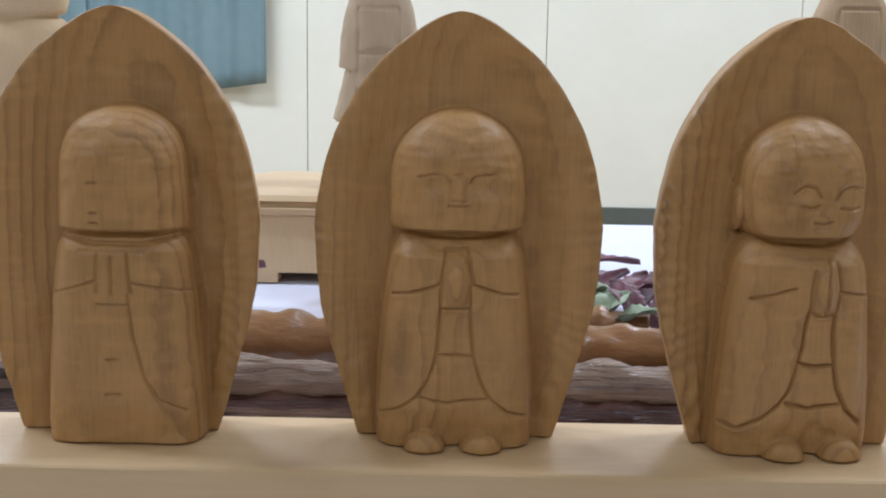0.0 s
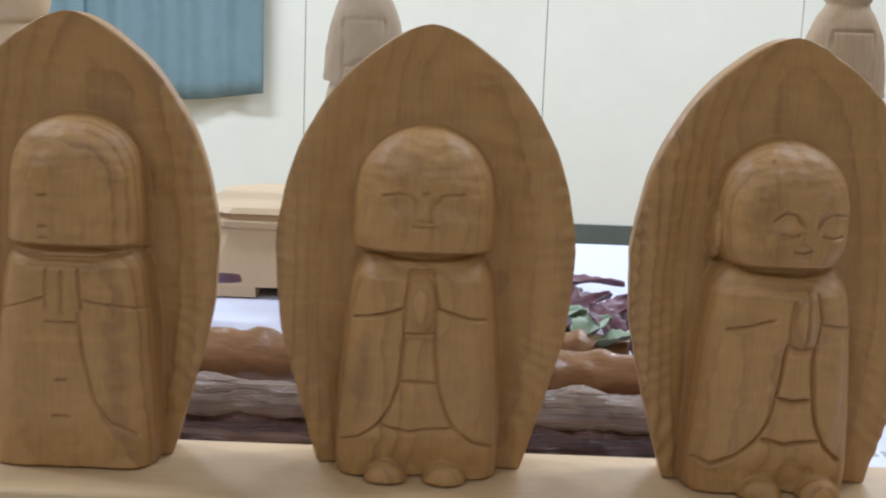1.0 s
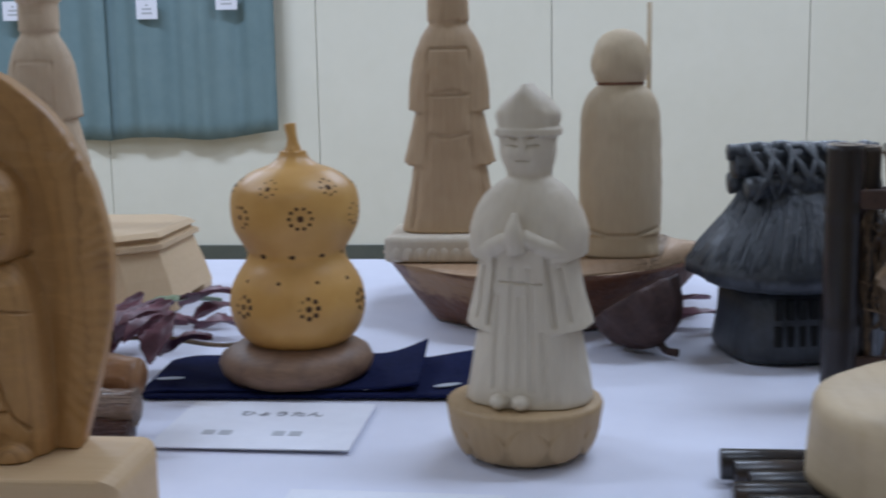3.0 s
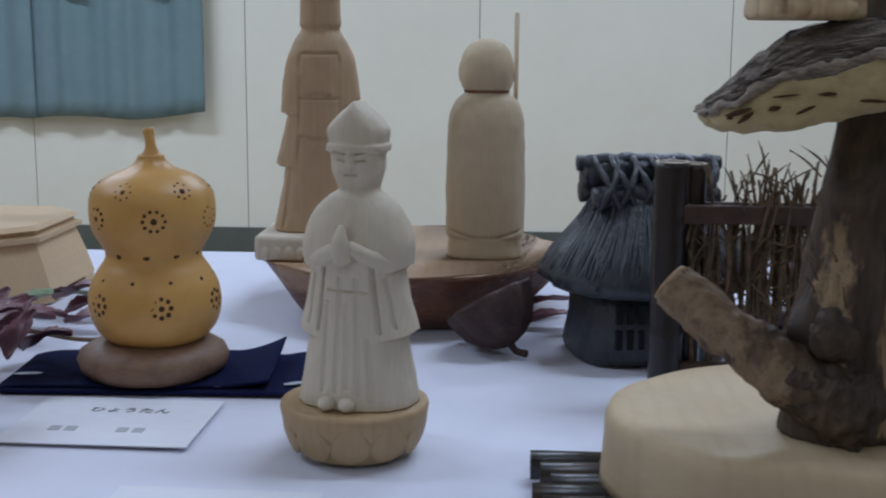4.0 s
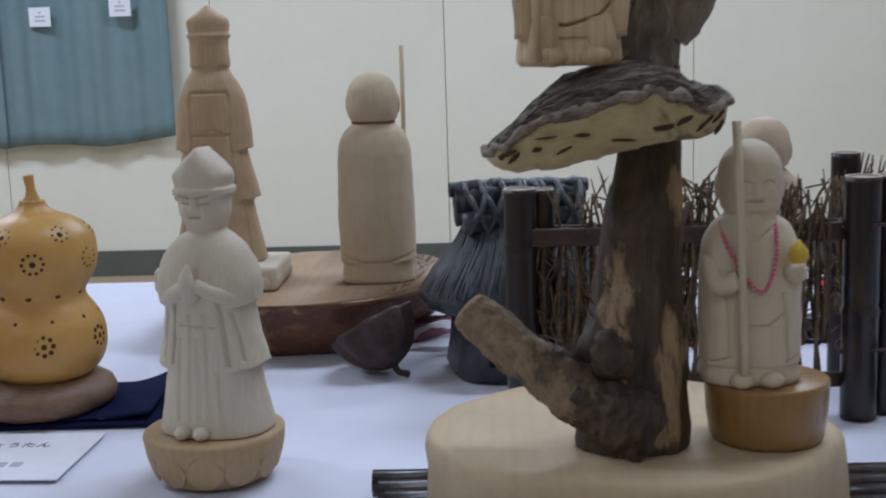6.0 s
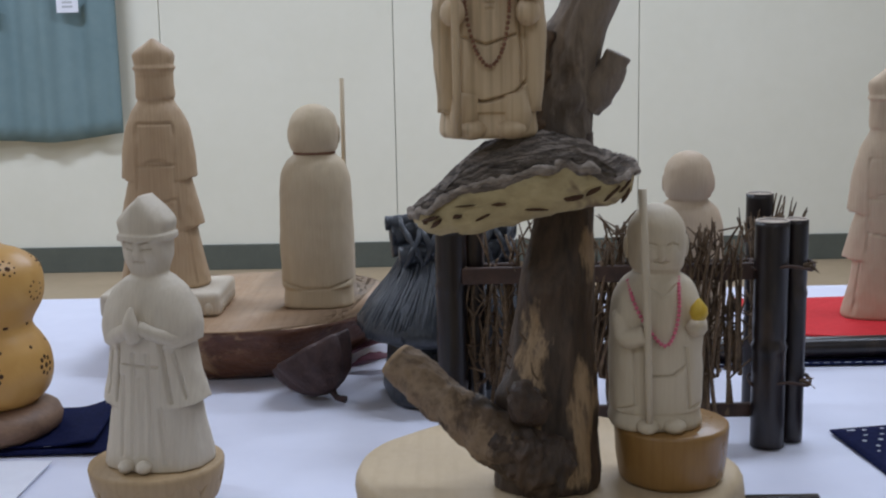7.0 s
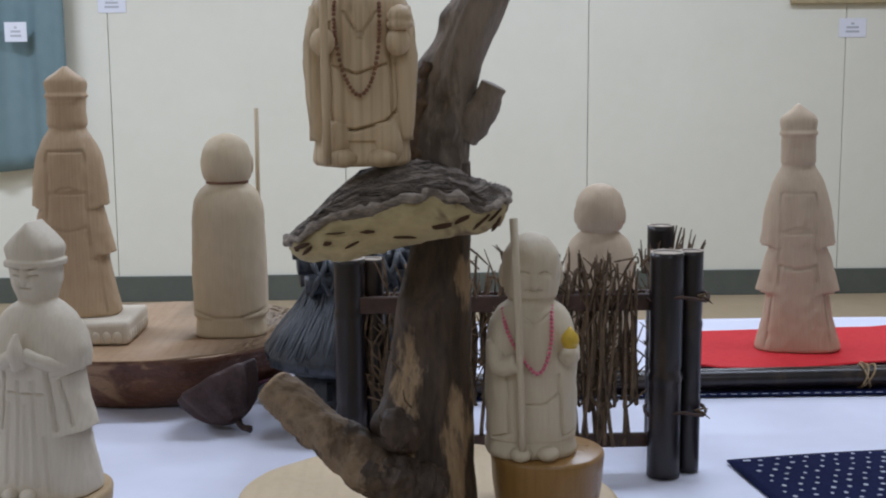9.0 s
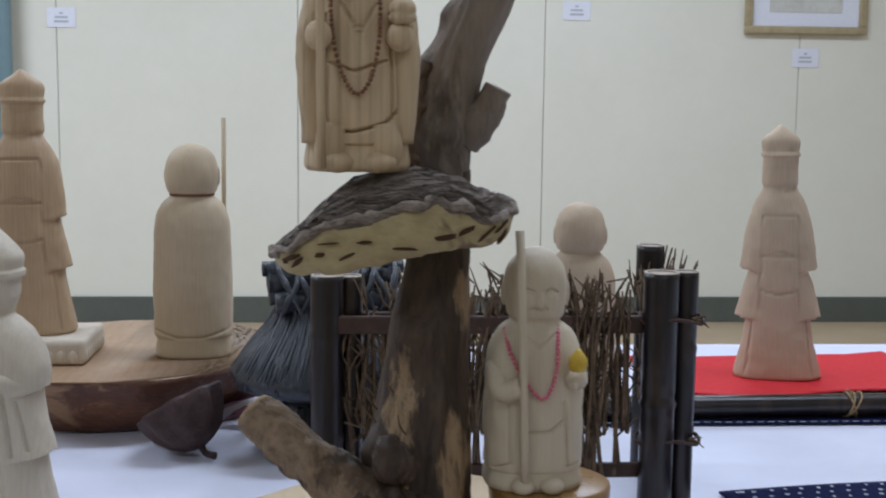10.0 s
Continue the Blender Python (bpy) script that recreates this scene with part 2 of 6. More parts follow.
M_BAMBOO = mottled("smoked_bamboo", (0.006, 0.0045, 0.005), (0.024, 0.016, 0.015), 60, 0.30, 0.3, (1, 1, 0.2), 0.0006, (0.042, 0.027, 0.019))
M_BAMBOO_END = mottled("bamboo_cut_end", (0.46, 0.38, 0.30), (0.62, 0.54, 0.45), 150, 0.8)
M_TWIG = mottled("dry_twig", (0.035, 0.021, 0.012), (0.23, 0.15, 0.082), 60, 0.8, 0.3)
M_RAIL = mottled("dark_rail", (0.03, 0.018, 0.012), (0.09, 0.045, 0.03), 40, 0.7, 0.2)
M_POD = mottled("dry_lotus_pod", (0.028, 0.014, 0.012), (0.085, 0.045, 0.038), 55, 0.7, 0.7, (1, 1, 1), 0.002)
M_LEAF_PURPLE = mottled("purple_leaf", (0.06, 0.016, 0.028), (0.20, 0.075, 0.095), 40, 0.45, 0.3)
M_LEAF_GREEN = mottled("green_leaf", (0.17, 0.23, 0.13), (0.36, 0.43, 0.31), 50, 0.5, 0.3)
M_PUMPKIN = mottled("yellow_pumpkin", (0.62, 0.33, 0.03), (0.80, 0.52, 0.05), 25, 0.4, 0.1)
M_SQUASH = mottled("orange_pumpkin", (0.55, 0.20, 0.025), (0.70, 0.32, 0.05), 25, 0.4, 0.1)
M_RED = mottled("red_felt", (0.52, 0.010, 0.015), (0.66, 0.024, 0.028), 220, 0.9, 0.3)
M_INDIGO = mottled("indigo_cloth", (0.005, 0.007, 0.034), (0.012, 0.016, 0.066), 250, 0.95, 0.3)
M_INDIGO.node_tree.nodes["Principled BSDF"].inputs["Specular IOR Level"].default_value = 0.12
M_DOT = mottled("undyed_cotton", (0.36, 0.39, 0.45), (0.54, 0.57, 0.63), 250, 0.9, 0.2)
M_CLOTH = mottled("white_tablecloth", (0.69, 0.70, 0.815), (0.75, 0.76, 0.875), 9, 0.85, 0.1, (1, 1, 1), 0.0004)
M_PAPER = mottled("white_paper", (0.75, 0.755, 0.83), (0.80, 0.805, 0.875), 80, 0.8, 0.05)
M_INK = mottled("grey_ink", (0.10, 0.10, 0.12), (0.20, 0.20, 0.22), 400, 0.9)
M_WALL = mottled("cream_wall_panel", (0.745, 0.725, 0.615), (0.785, 0.765, 0.66), 4, 0.75, 0.05, (1, 1, 1), 0.0005)
M_SEAM = mottled("panel_joint", (0.30, 0.30, 0.28), (0.38, 0.38, 0.35), 20, 0.9)
M_SKIRT = mottled("grey_green_vinyl_skirting", (0.085, 0.095, 0.08), (0.11, 0.12, 0.10), 12, 0.5, 0.05)
M_FLOOR = mottled("beige_floor", (0.42, 0.32, 0.20), (0.48, 0.37, 0.24), 6, 0.5, 0.05)
M_CEIL = mottled("white_ceiling_board", (0.78, 0.78, 0.76), (0.84, 0.84, 0.82), 12, 0.9, 0.2)
M_CURTAIN = mottled("teal_curtain", (0.150, 0.225, 0.245), (0.19, 0.268, 0.285), 5, 0.9, 0.15)
M_BEAD = mottled("pink_bead", (0.60, 0.12, 0.20), (0.75, 0.22, 0.30), 200, 0.35)
M_BROWN_BEAD = mottled("brown_bead", (0.17, 0.075, 0.04), (0.29, 0.14, 0.08), 200, 0.5)
M_YELLOW = mottled("yellow_paint", (0.55, 0.36, 0.02), (0.68, 0.46, 0.04), 200, 0.45)
M_STRAW = mottled("straw_cord", (0.30, 0.20, 0.10), (0.45, 0.32, 0.17), 200, 0.9)
M_STEEL = mottled("grey_table_leg", (0.25, 0.25, 0.26), (0.32, 0.32, 0.33), 20, 0.4)
M_GOLD = mottled("dull_gold_moulding", (0.34, 0.27, 0.15), (0.46, 0.38, 0.23), 40, 0.4)
M_PRINT = mottled("pale_print", (0.50, 0.50, 0.46), (0.72, 0.70, 0.64), 10, 0.6)


# ---- mesh tools ----
def link(name, bm, mat, parent=None, label="", smooth=True, mats=()):
    me = bpy.data.meshes.new(name)
    bmesh.ops.recalc_face_normals(bm, faces=bm.faces)
    for f in bm.faces:
        f.smooth = smooth
    bm.to_mesh(me)
    bm.free()
    for x in (mat, *mats):
        me.materials.append(x)
    ob = new(name, me)
    if parent:
        ob.parent = parent
    if label:
        ob["label"] = label
    return ob


def part(name, bm, mat, parent, label="", smooth=True, mats=()):
    return link(name, bm, mat, parent, label, smooth, mats)


def thing(name, place, label, category, group="", kind="", turn=0):
    e = new(name)
    e.empty_display_size = 0.02
    e.matrix_world = pose(*place, 0, 0, turn)
    return tagged(e, label, category, group, kind)


def box(x0, x1, y0, y1, z0, z1, bevel=0.0, segs=2, bm=None):
    bm = bm or bmesh.new()
    vs = bmesh.ops.create_cube(bm, size=1.0)["verts"]
    for v in vs:
        v.co = Vector(((x0 + x1) / 2 + v.co.x * (x1 - x0), (y0 + y1) / 2 + v.co.y * (y1 - y0), (z0 + z1) / 2 + v.co.z * (z1 - z0)))
    if bevel:
        es = {e for v in vs for e in v.link_edges}
        bmesh.ops.bevel(bm, geom=list(es), offset=bevel, segments=segs, affect="EDGES", profile=0.6)
    return bm


def rings(loops, bm=None, cap0=True, cap1=True):
    """A closed skin over loops of points, all of the same count."""
    bm = bm or bmesh.new()
    rows = [[bm.verts.new(p) for p in lp] for lp in loops]
    n = len(rows[0])
    for r0, r1 in zip(rows, rows[1:]):
        for i in range(n):
            bm.faces.new((r0[i], r0[(i + 1) % n], r1[(i + 1) % n], r1[i]))
    if cap0:
        bm.faces.new(rows[0][::-1])
    if cap1:
        bm.faces.new(rows[-1])
    return bm


def lerp_table(table, h):
    """Smooth reading of rows (h, a, b, ...)."""
    if h <= table[0][0]:
        return table[0][1:]
    for p, q in zip(table, table[1:]):
        if h <= q[0]:
            k = (h - p[0]) / max(1e-9, q[0] - p[0])
            return tuple(u + (v - u) * k for u, v in zip(p[1:], q[1:]))
    return table[-1][1:]


def lathe(profile, n=48, bm=None, wobble=0.0, seed=0.0):
    """profile: rows (radius, height) from the bottom up."""
    loops = []
    for r, z in profile:
        loops.append([((r + wobble * noise.noise(Vector((3 * math.cos(a) + seed, 3 * math.sin(a), z * 40)))) * math.cos(a),
                       (r + wobble * noise.noise(Vector((3 * math.cos(a) + seed, 3 * math.sin(a), z * 40)))) * math.sin(a), z)
                      for a in (2 * math.pi * i / n for i in range(n))])
    return rings(loops, bm)


def spline(pts, n):
    """n + 1 points along a smooth line through pts (of any dimension)."""
    p = [Vector(q) for q in pts]
    out = []
    for i in range(n + 1):
        u = i / n * (len(p) - 1)
        k = min(int(u), len(p) - 2)
        f = u - k
        a, b, c, d = p[max(0, k - 1)], p[k], p[k + 1], p[min(len(p) - 1, k + 2)]
        out.append(0.5 * ((2 * b) + (c - a) * f + (2 * a - 5 * b + 4 * c - d) * f * f + (3 * b - a - 3 * c + d) * f ** 3))
    return out


def tube(pts, radii, sides=10, steps=12, rough=0.0, freq=60.0, flat=1.0, bm=None, seed=0.0):
    """A limb swept along pts with changing radius and an uneven skin."""
    line = spline(pts, steps)
    rad = [v.x for v in spline([(r, 0, 0) for r in radii], steps)]
    loops, side = [], None
    for i, c in enumerate(line):
        d = (line[min(i + 1, steps)] - line[max(i - 1, 0)]).normalized()
        side = d.orthogonal().normalized() if side is None else (side - d * side.dot(d)).normalized()
        up = d.cross(side)
        lp = []
        for j in range(sides):
            a = 2 * math.pi * j / sides
            q = side * math.cos(a) + up * math.sin(a) * flat
            p = c + q * rad[i]
            k = noise.fractal(p * freq + Vector((seed, 0, 0)), 0.9, 2.1, 4) if rough else 0
            lp.append(p + q * rough * k)
        loops.append(lp)
    return rings(loops, bm)


def sheet(x0, x1, y0, y1, nx, ny, height, thick=0.0015):
    """A thin cloth or leaf with a wavy surface and a real thickness."""
    loops = []
    bm = bmesh.new()
    top = [[bm.verts.new((x, y, height(x, y))) for x in np.linspace(x0, x1, nx + 1)] for y in np.linspace(y0, y1, ny + 1)]
    bot = [[bm.verts.new(v.co - Vector((0, 0, thick))) for v in row] for row in top]
    for g, flip in ((top, 1), (bot, -1)):
        for j in range(ny):
            for i in range(nx):
                bm.faces.new((g[j][i], g[j][i + 1], g[j + 1][i + 1], g[j + 1][i])[::flip])
    rim = [(0, i) for i in range(nx)] + [(j, nx) for j in range(ny)] + [(ny, i) for i in range(nx, 0, -1)] + [(j, 0) for j in range(ny, 0, -1)]
    for (j, i), (q, p) in zip(rim, rim[1:] + rim[:1]):
        bm.faces.new((top[j][i], bot[j][i], bot[q][p], top[q][p]))
    return bm


def seg_dist(px, pz, x1, z1, x2, z2):
    dx, dz = x2 - x1, z2 - z1
    k = max(0.0, min(1.0, ((px - x1) * dx + (pz - z1) * dz) / (dx * dx + dz * dz)))
    return math.hypot(px - x1 - k * dx, pz - z1 - k * dz)


def cuts(px, pz, lines):
    """Depth of knife cuts (x1, z1, x2, z2, half width, depth) at a point of the front."""
    s = 0.0
    for x1, z1, x2, z2, w, dep in lines:
        if min(x1, x2) - 3 * w < px < max(x1, x2) + 3 * w and min(z1, z2) - 3 * w < pz < max(z1, z2) + 3 * w:
            s = max(s, dep * math.exp(-(seg_dist(px, pz, x1, z1, x2, z2) / w) ** 2))
    return s


def figure(name, table, place, mat, label, category, lines=(), bumps=(), rear=False, turn=0, levels=150, n=96, extra=(), facet=0.0006, group="", sleeves=(), folds=(0, 9, 0.05)):
    """A carved standing figure as one mesh. table: (height, half width, half depth, squareness). Cuts and bumps lie on the front."""
    loops = []
    h0, h1 = table[0][0], table[-1][0]
    raw = [tuple(v) for v in spline(table, 12 * len(table))]
    table = [q for k, q in enumerate(raw) if k == 0 or q[0] > max(p[0] for p in raw[:k])]
    lines = [(a, b, c, d, w * 0.75, k * 2.2) for a, b, c, d, w, k in lines]
    for i in range(levels + 1):
        h = h0 + (h1 - h0) * i / levels
        a, b, e = lerp_table(table, h)
        lp = []
        for j in range(n):
            t = 2 * math.pi * (j + 0.5) / n
            c, s = math.cos(t), math.sin(t)
            x = a * math.copysign(abs(c) ** (2 / e), c)
            y = b * math.copysign(abs(s) ** (2 / e), s)
            if folds[0] and h < folds[2]:
                k = 1 + folds[0] * math.sin(folds[1] * t + 1.3 * math.sin(2 * t)) * (1 - h / folds[2]) ** 0.5
                x, y = x * k, y * k
            for tip, top, out in sleeves:
                if tip <= h + 0.004 * abs(s) <= top:
                    x += math.copysign(out * (1 - (h - tip) / (top - tip)) ** 0.8 * abs(c) ** 3, c)
            front = y < 0 if not rear else y > 0
            if front:
                k = min(1.0, abs(y) / (0.35 * b + 1e-9))
                dy = -cuts(x, h, lines) * k
                for bx, bz, rx, rz, dep in bumps:
                    q = ((x - bx) / rx) ** 2 + ((h - bz) / rz) ** 2
                    if q < 1:
                        dy += dep * math.sqrt(1 - q)
                y -= dy if not rear else -dy
            f = facet * noise.noise(Vector((x * 130, y * 130, h * 90)))
            lp.append((x * (1 + f / max(a, 0.004)), y * (1 + f / max(b, 0.004)), h))
        loops.append(lp)
    bm = rings(loops)
    for make in extra:
        make(bm)
    ob = link(name, bm, mat)
    ob.matrix_world = pose(*place, 0, 0, turn)
    return tagged(ob, label, category, group)


# ---- the hall ----
def wall(name, x0, x1, y0, y1, z0, z1, label):
    return tagged(link(name, box(x0, x1, y0, y1, z0, z1), M_WALL, smooth=False), label, "wall", kind="structure")


WX0, WX1, WY0, WY1, WZ = -4.0, 5.5, -3.6, 4.3, 2.66
wall_back = thing("wall_north", (0, WY1, FLOOR), "cream wall of tall flat panels with thin dark joints", "wall", kind="structure")
SEAMS = [-3.36, -2.41, -1.45, -0.58, 0.35, 1.33, 2.37, 3.33, 4.30]
part("backing", box(WX0, WX1, 0.014, 0.12, 0, WZ - FLOOR), M_SEAM, wall_back, smooth=False)
for x0, x1 in zip([WX0] + SEAMS, SEAMS + [WX1]):
    part("panel", box(x0 + 0.0014, x1 - 0.0014, 0, 0.0139, 0.0, WZ - FLOOR, 0.001, 1), M_WALL, wall_back, smooth=False)
wall("wall_west", WX0 - 0.12, WX0, WY0, WY1 + 0.12, FLOOR, WZ, "plain cream side wall of the hall")
wall("wall_east", WX1, WX1 + 0.12, WY0, WY1 + 0.12, FLOOR, WZ, "plain cream side wall of the hall")
wall("wall_south", WX0, WX1, WY0 - 0.12, WY0, FLOOR, WZ, "plain cream wall behind the viewer")
tagged(link("floor", box(WX0 - 0.12, WX1 + 0.12, WY0 - 0.12, WY1 + 0.12, FLOOR - 0.1, FLOOR), M_FLOOR, smooth=False), "smooth beige hall floor", "floor", kind="structure")
tagged(link("ceiling", box(WX0 - 0.12, WX1 + 0.12, WY0 - 0.12, WY1 + 0.12, WZ, WZ + 0.1), M_CEIL, smooth=False), "white ceiling boards", "ceiling", kind="structure")
tagged(link("baseboard", box(WX0, WX1, WY1 - 0.012, WY1 - 0.0005, FLOOR, FLOOR + 0.105, 0.003), M_SKIRT, smooth=False), "dark grey-green vinyl skirting along the wall", "baseboard", kind="structure")


def curtain(x0, x1, z0, z1, y, phase):
    bm = bmesh.new()
    n, m = 90, 24
    rows = []
    for side in (0, 1):
        g = []
        for j in range(m + 1):
            h = j / m
            g.append([bm.verts.new((x0 + (x1 - x0) * (i / n) + 0.012 * (1 - h) * (i / n - 0.5),
                                    y + 0.030 * math.sin(i / n * 26 * (x1 - x0) + phase + 0.5 * h) * (0.5 + 0.5 * h) + 0.006 * math.sin(i * 0.55 + phase) + side * 0.003,
                                    z0 + (z1 - z0) * h + (1 - h) * (0.012 * math.sin(i / n * 7 + phase) + 0.03 * (i / n - 0.5)))) for i in range(n + 1)])
        rows.append(g)
    for g, f in zip(rows, (1, -1)):
        for j in range(m):
            for i in range(n):
                bm.faces.new((g[j][i], g[j][i + 1], g[j + 1][i + 1], g[j + 1][i])[::f])
    a, b = rows
    for i in range(n):
        bm.faces.new((a[0][i], b[0][i], b[0][i + 1], a[0][i + 1]))
        bm.faces.new((a[m][i], a[m][i + 1], b[m][i + 1], b[m][i]))
    for j in range(m):
        bm.faces.new((a[j][0], a[j + 1][0], b[j + 1][0], b[j][0]))
        bm.faces.new((a[j][n], b[j][n], b[j + 1][n], a[j + 1][n]))
    c = link("curtain", bm, M_CURTAIN)
    return tagged(c, "teal green cloth curtain hanging in soft folds", "curtain", "curtains on the wall")


curtain(-1.43, -0.735, 0.61, 2.2, 4.235, 0.3)
curtain(-2.5, -1.42, 0.58, 2.2, 4.245, 1.9)
tagged(link("curtain_rail", box(-2.6, -0.6, 4.2, 4.28, 2.2, 2.23, 0.006), M_STEEL), "grey metal curtain rail on the wall", "rail")


def caption(x, z, w, h, y, label):
    c = thing("caption_card", (x, y, z), label, "label", "caption cards on the wall")
    part("paper", box(-w / 2, w / 2, -0.001, 0, -h / 2, h / 2), M_PAPER, c, smooth=False)
    for k, (bw, bz) in enumerate(((0.12, 0.22), (0.45, 0.02), (0.5, -0.2))):
        part("line", box(-w * bw / 2, w * bw / 2, -0.0016, -0.001, h * bz - 0.004, h * bz + 0.004), M_FAINT, c, smooth=False)


for x, z in ((-0.56, 1.258), (1.455, 1.318), (2.395, 1.145)):
    caption(x, z, 0.11, 0.075, 4.298, "small white caption card with grey lines on the wall")
for x, z in ((-1.23, 1.115), (-0.91, 1.145), (-1.775, 1.12)):
    caption(x, z, 0.085, 0.075, 4.198, "small white caption card pinned on the curtain")

pic = thing("picture_frame", (2.385, 4.296, 1.240), "picture in a thin dull gold frame on the wall", "picture")
for nm, bx in (("bottom_bar", (-0.25, 0.25, -0.025, 0, 0, 0.03)), ("top_bar", (-0.25, 0.25, -0.025, 0, 0.37, 0.4)),
               ("side_bar", (-0.25, -0.22, -0.025, 0, 0.03, 0.37)), ("side_bar", (0.22, 0.25, -0.025, 0, 0.03, 0.37))):
    part(nm, box(*bx, 0.004), M_GOLD, pic)
part("mount", box(-0.22, 0.22, -0.008, -0.002, 0.03, 0.37), M_PAPER, pic, smooth=False)
part("print", box(-0.15, 0.15, -0.010, -0.008, 0.085, 0.32), M_PRINT, pic, smooth=False)

# ---- the table and its cloth ----
TX0, TX1, TY0, TY1 = -0.75, 1.75, -0.14, 0.785
table = thing("table", (0, 0, FLOOR), "long folding table under a white cloth", "table")
part("tabletop", box(TX0 + 0.01, TX1 - 0.01, TY0 + 0.01, TY1 - 0.01, TABLE - FLOOR - 0.04, TABLE - FLOOR - 0.005, 0.004), M_BEAM, table)
for x in (TX0 + 0.1, TX1 - 0.1):
    for y in (TY0 + 0.08, TY1 - 0.08):
        part("leg", tube([(x, y, 0), (x, y, TABLE - FLOOR - 0.04)], [0.014, 0.014], 12, 2), M_STEEL, table)


def drape():
    bm = bmesh.new()
    nx, ny = 120, 60
    grid = []
    for j in range(ny + 1):
        row = []
        for i in range(nx + 1):
            x, y = TX0 + (TX1 - TX0) * i / nx, TY0 + (TY1 - TY0) * j / ny
            z = TABLE - 0.0004 + 0.0009 * noise.noise(Vector((x * 3.1, y * 3.3, 0)))
            z += 0.0012 * math.exp(-((x - 0.62 - 0.03 * y) / 0.004) ** 2) - 0.0006
            row.append(bm.verts.new((x, y, z)))
        grid.append(row)
    for j in range(ny):
        for i in range(nx):
            bm.faces.new((grid[j][i], grid[j][i + 1], grid[j + 1][i + 1], grid[j + 1][i]))
    rim = [grid[0][i] for i in range(nx + 1)] + [grid[j][nx] for j in range(1, ny + 1)] + [grid[ny][i] for i in range(nx - 1, -1, -1)] + [grid[j][0] for j in range(ny - 1, 0, -1)]
    mid = Vector(((TX0 + TX1) / 2, (TY0 + TY1) / 2, 0))
    prev = rim
    for k in range(1, 7):
        ring = []
        for q, v in enumerate(rim):
            out = Vector(((1 if v.co.x > TX1 - 1e-4 else -1 if v.co.x < TX0 + 1e-4 else 0), (1 if v.co.y > TY1 - 1e-4 else -1 if v.co.y < TY0 + 1e-4 else 0), 0))
            ring.append(bm.verts.new(v.co + out * (0.004 + 0.006 * k / 6 * (1 + math.sin(q * 0.5))) - Vector((0, 0, 0.075 * k))))
        for q in range(len(rim)):
            bm.faces.new((prev[q], prev[(q + 1) % len(rim)], ring[(q + 1) % len(rim)], ring[q]))
        prev = ring
    return tagged(link("tablecloth", bm, M_CLOTH), "white cotton cloth spread over the long table", "tablecloth")


drape()


# ---- the beam with three carved tablets ----
def beam():
    bm = box(-0.42, 0.203, -0.044, 0.018, TABLE + 0.0006, 0.731)
    ends = [e for e in bm.edges if all(v.co.x > 0.2 for v in e.verts)]
    bmesh.ops.bevel(bm, geom=ends, offset=0.009, segments=5, affect="EDGES", profile=0.5)
    top = [e for e in bm.edges if all(v.co.z > 0.7309 and v.co.y < -0.0435 for v in e.verts)]
    bmesh.ops.bevel(bm, geom=top, offset=0.0025, segments=3, affect="EDGES", profile=0.5)
    return tagged(link("beam", bm, M_BEAM, smooth=False), "planed pale wooden beam with a rounded end", "beam")


beam()
U = 0.175 / 753  # one carving unit


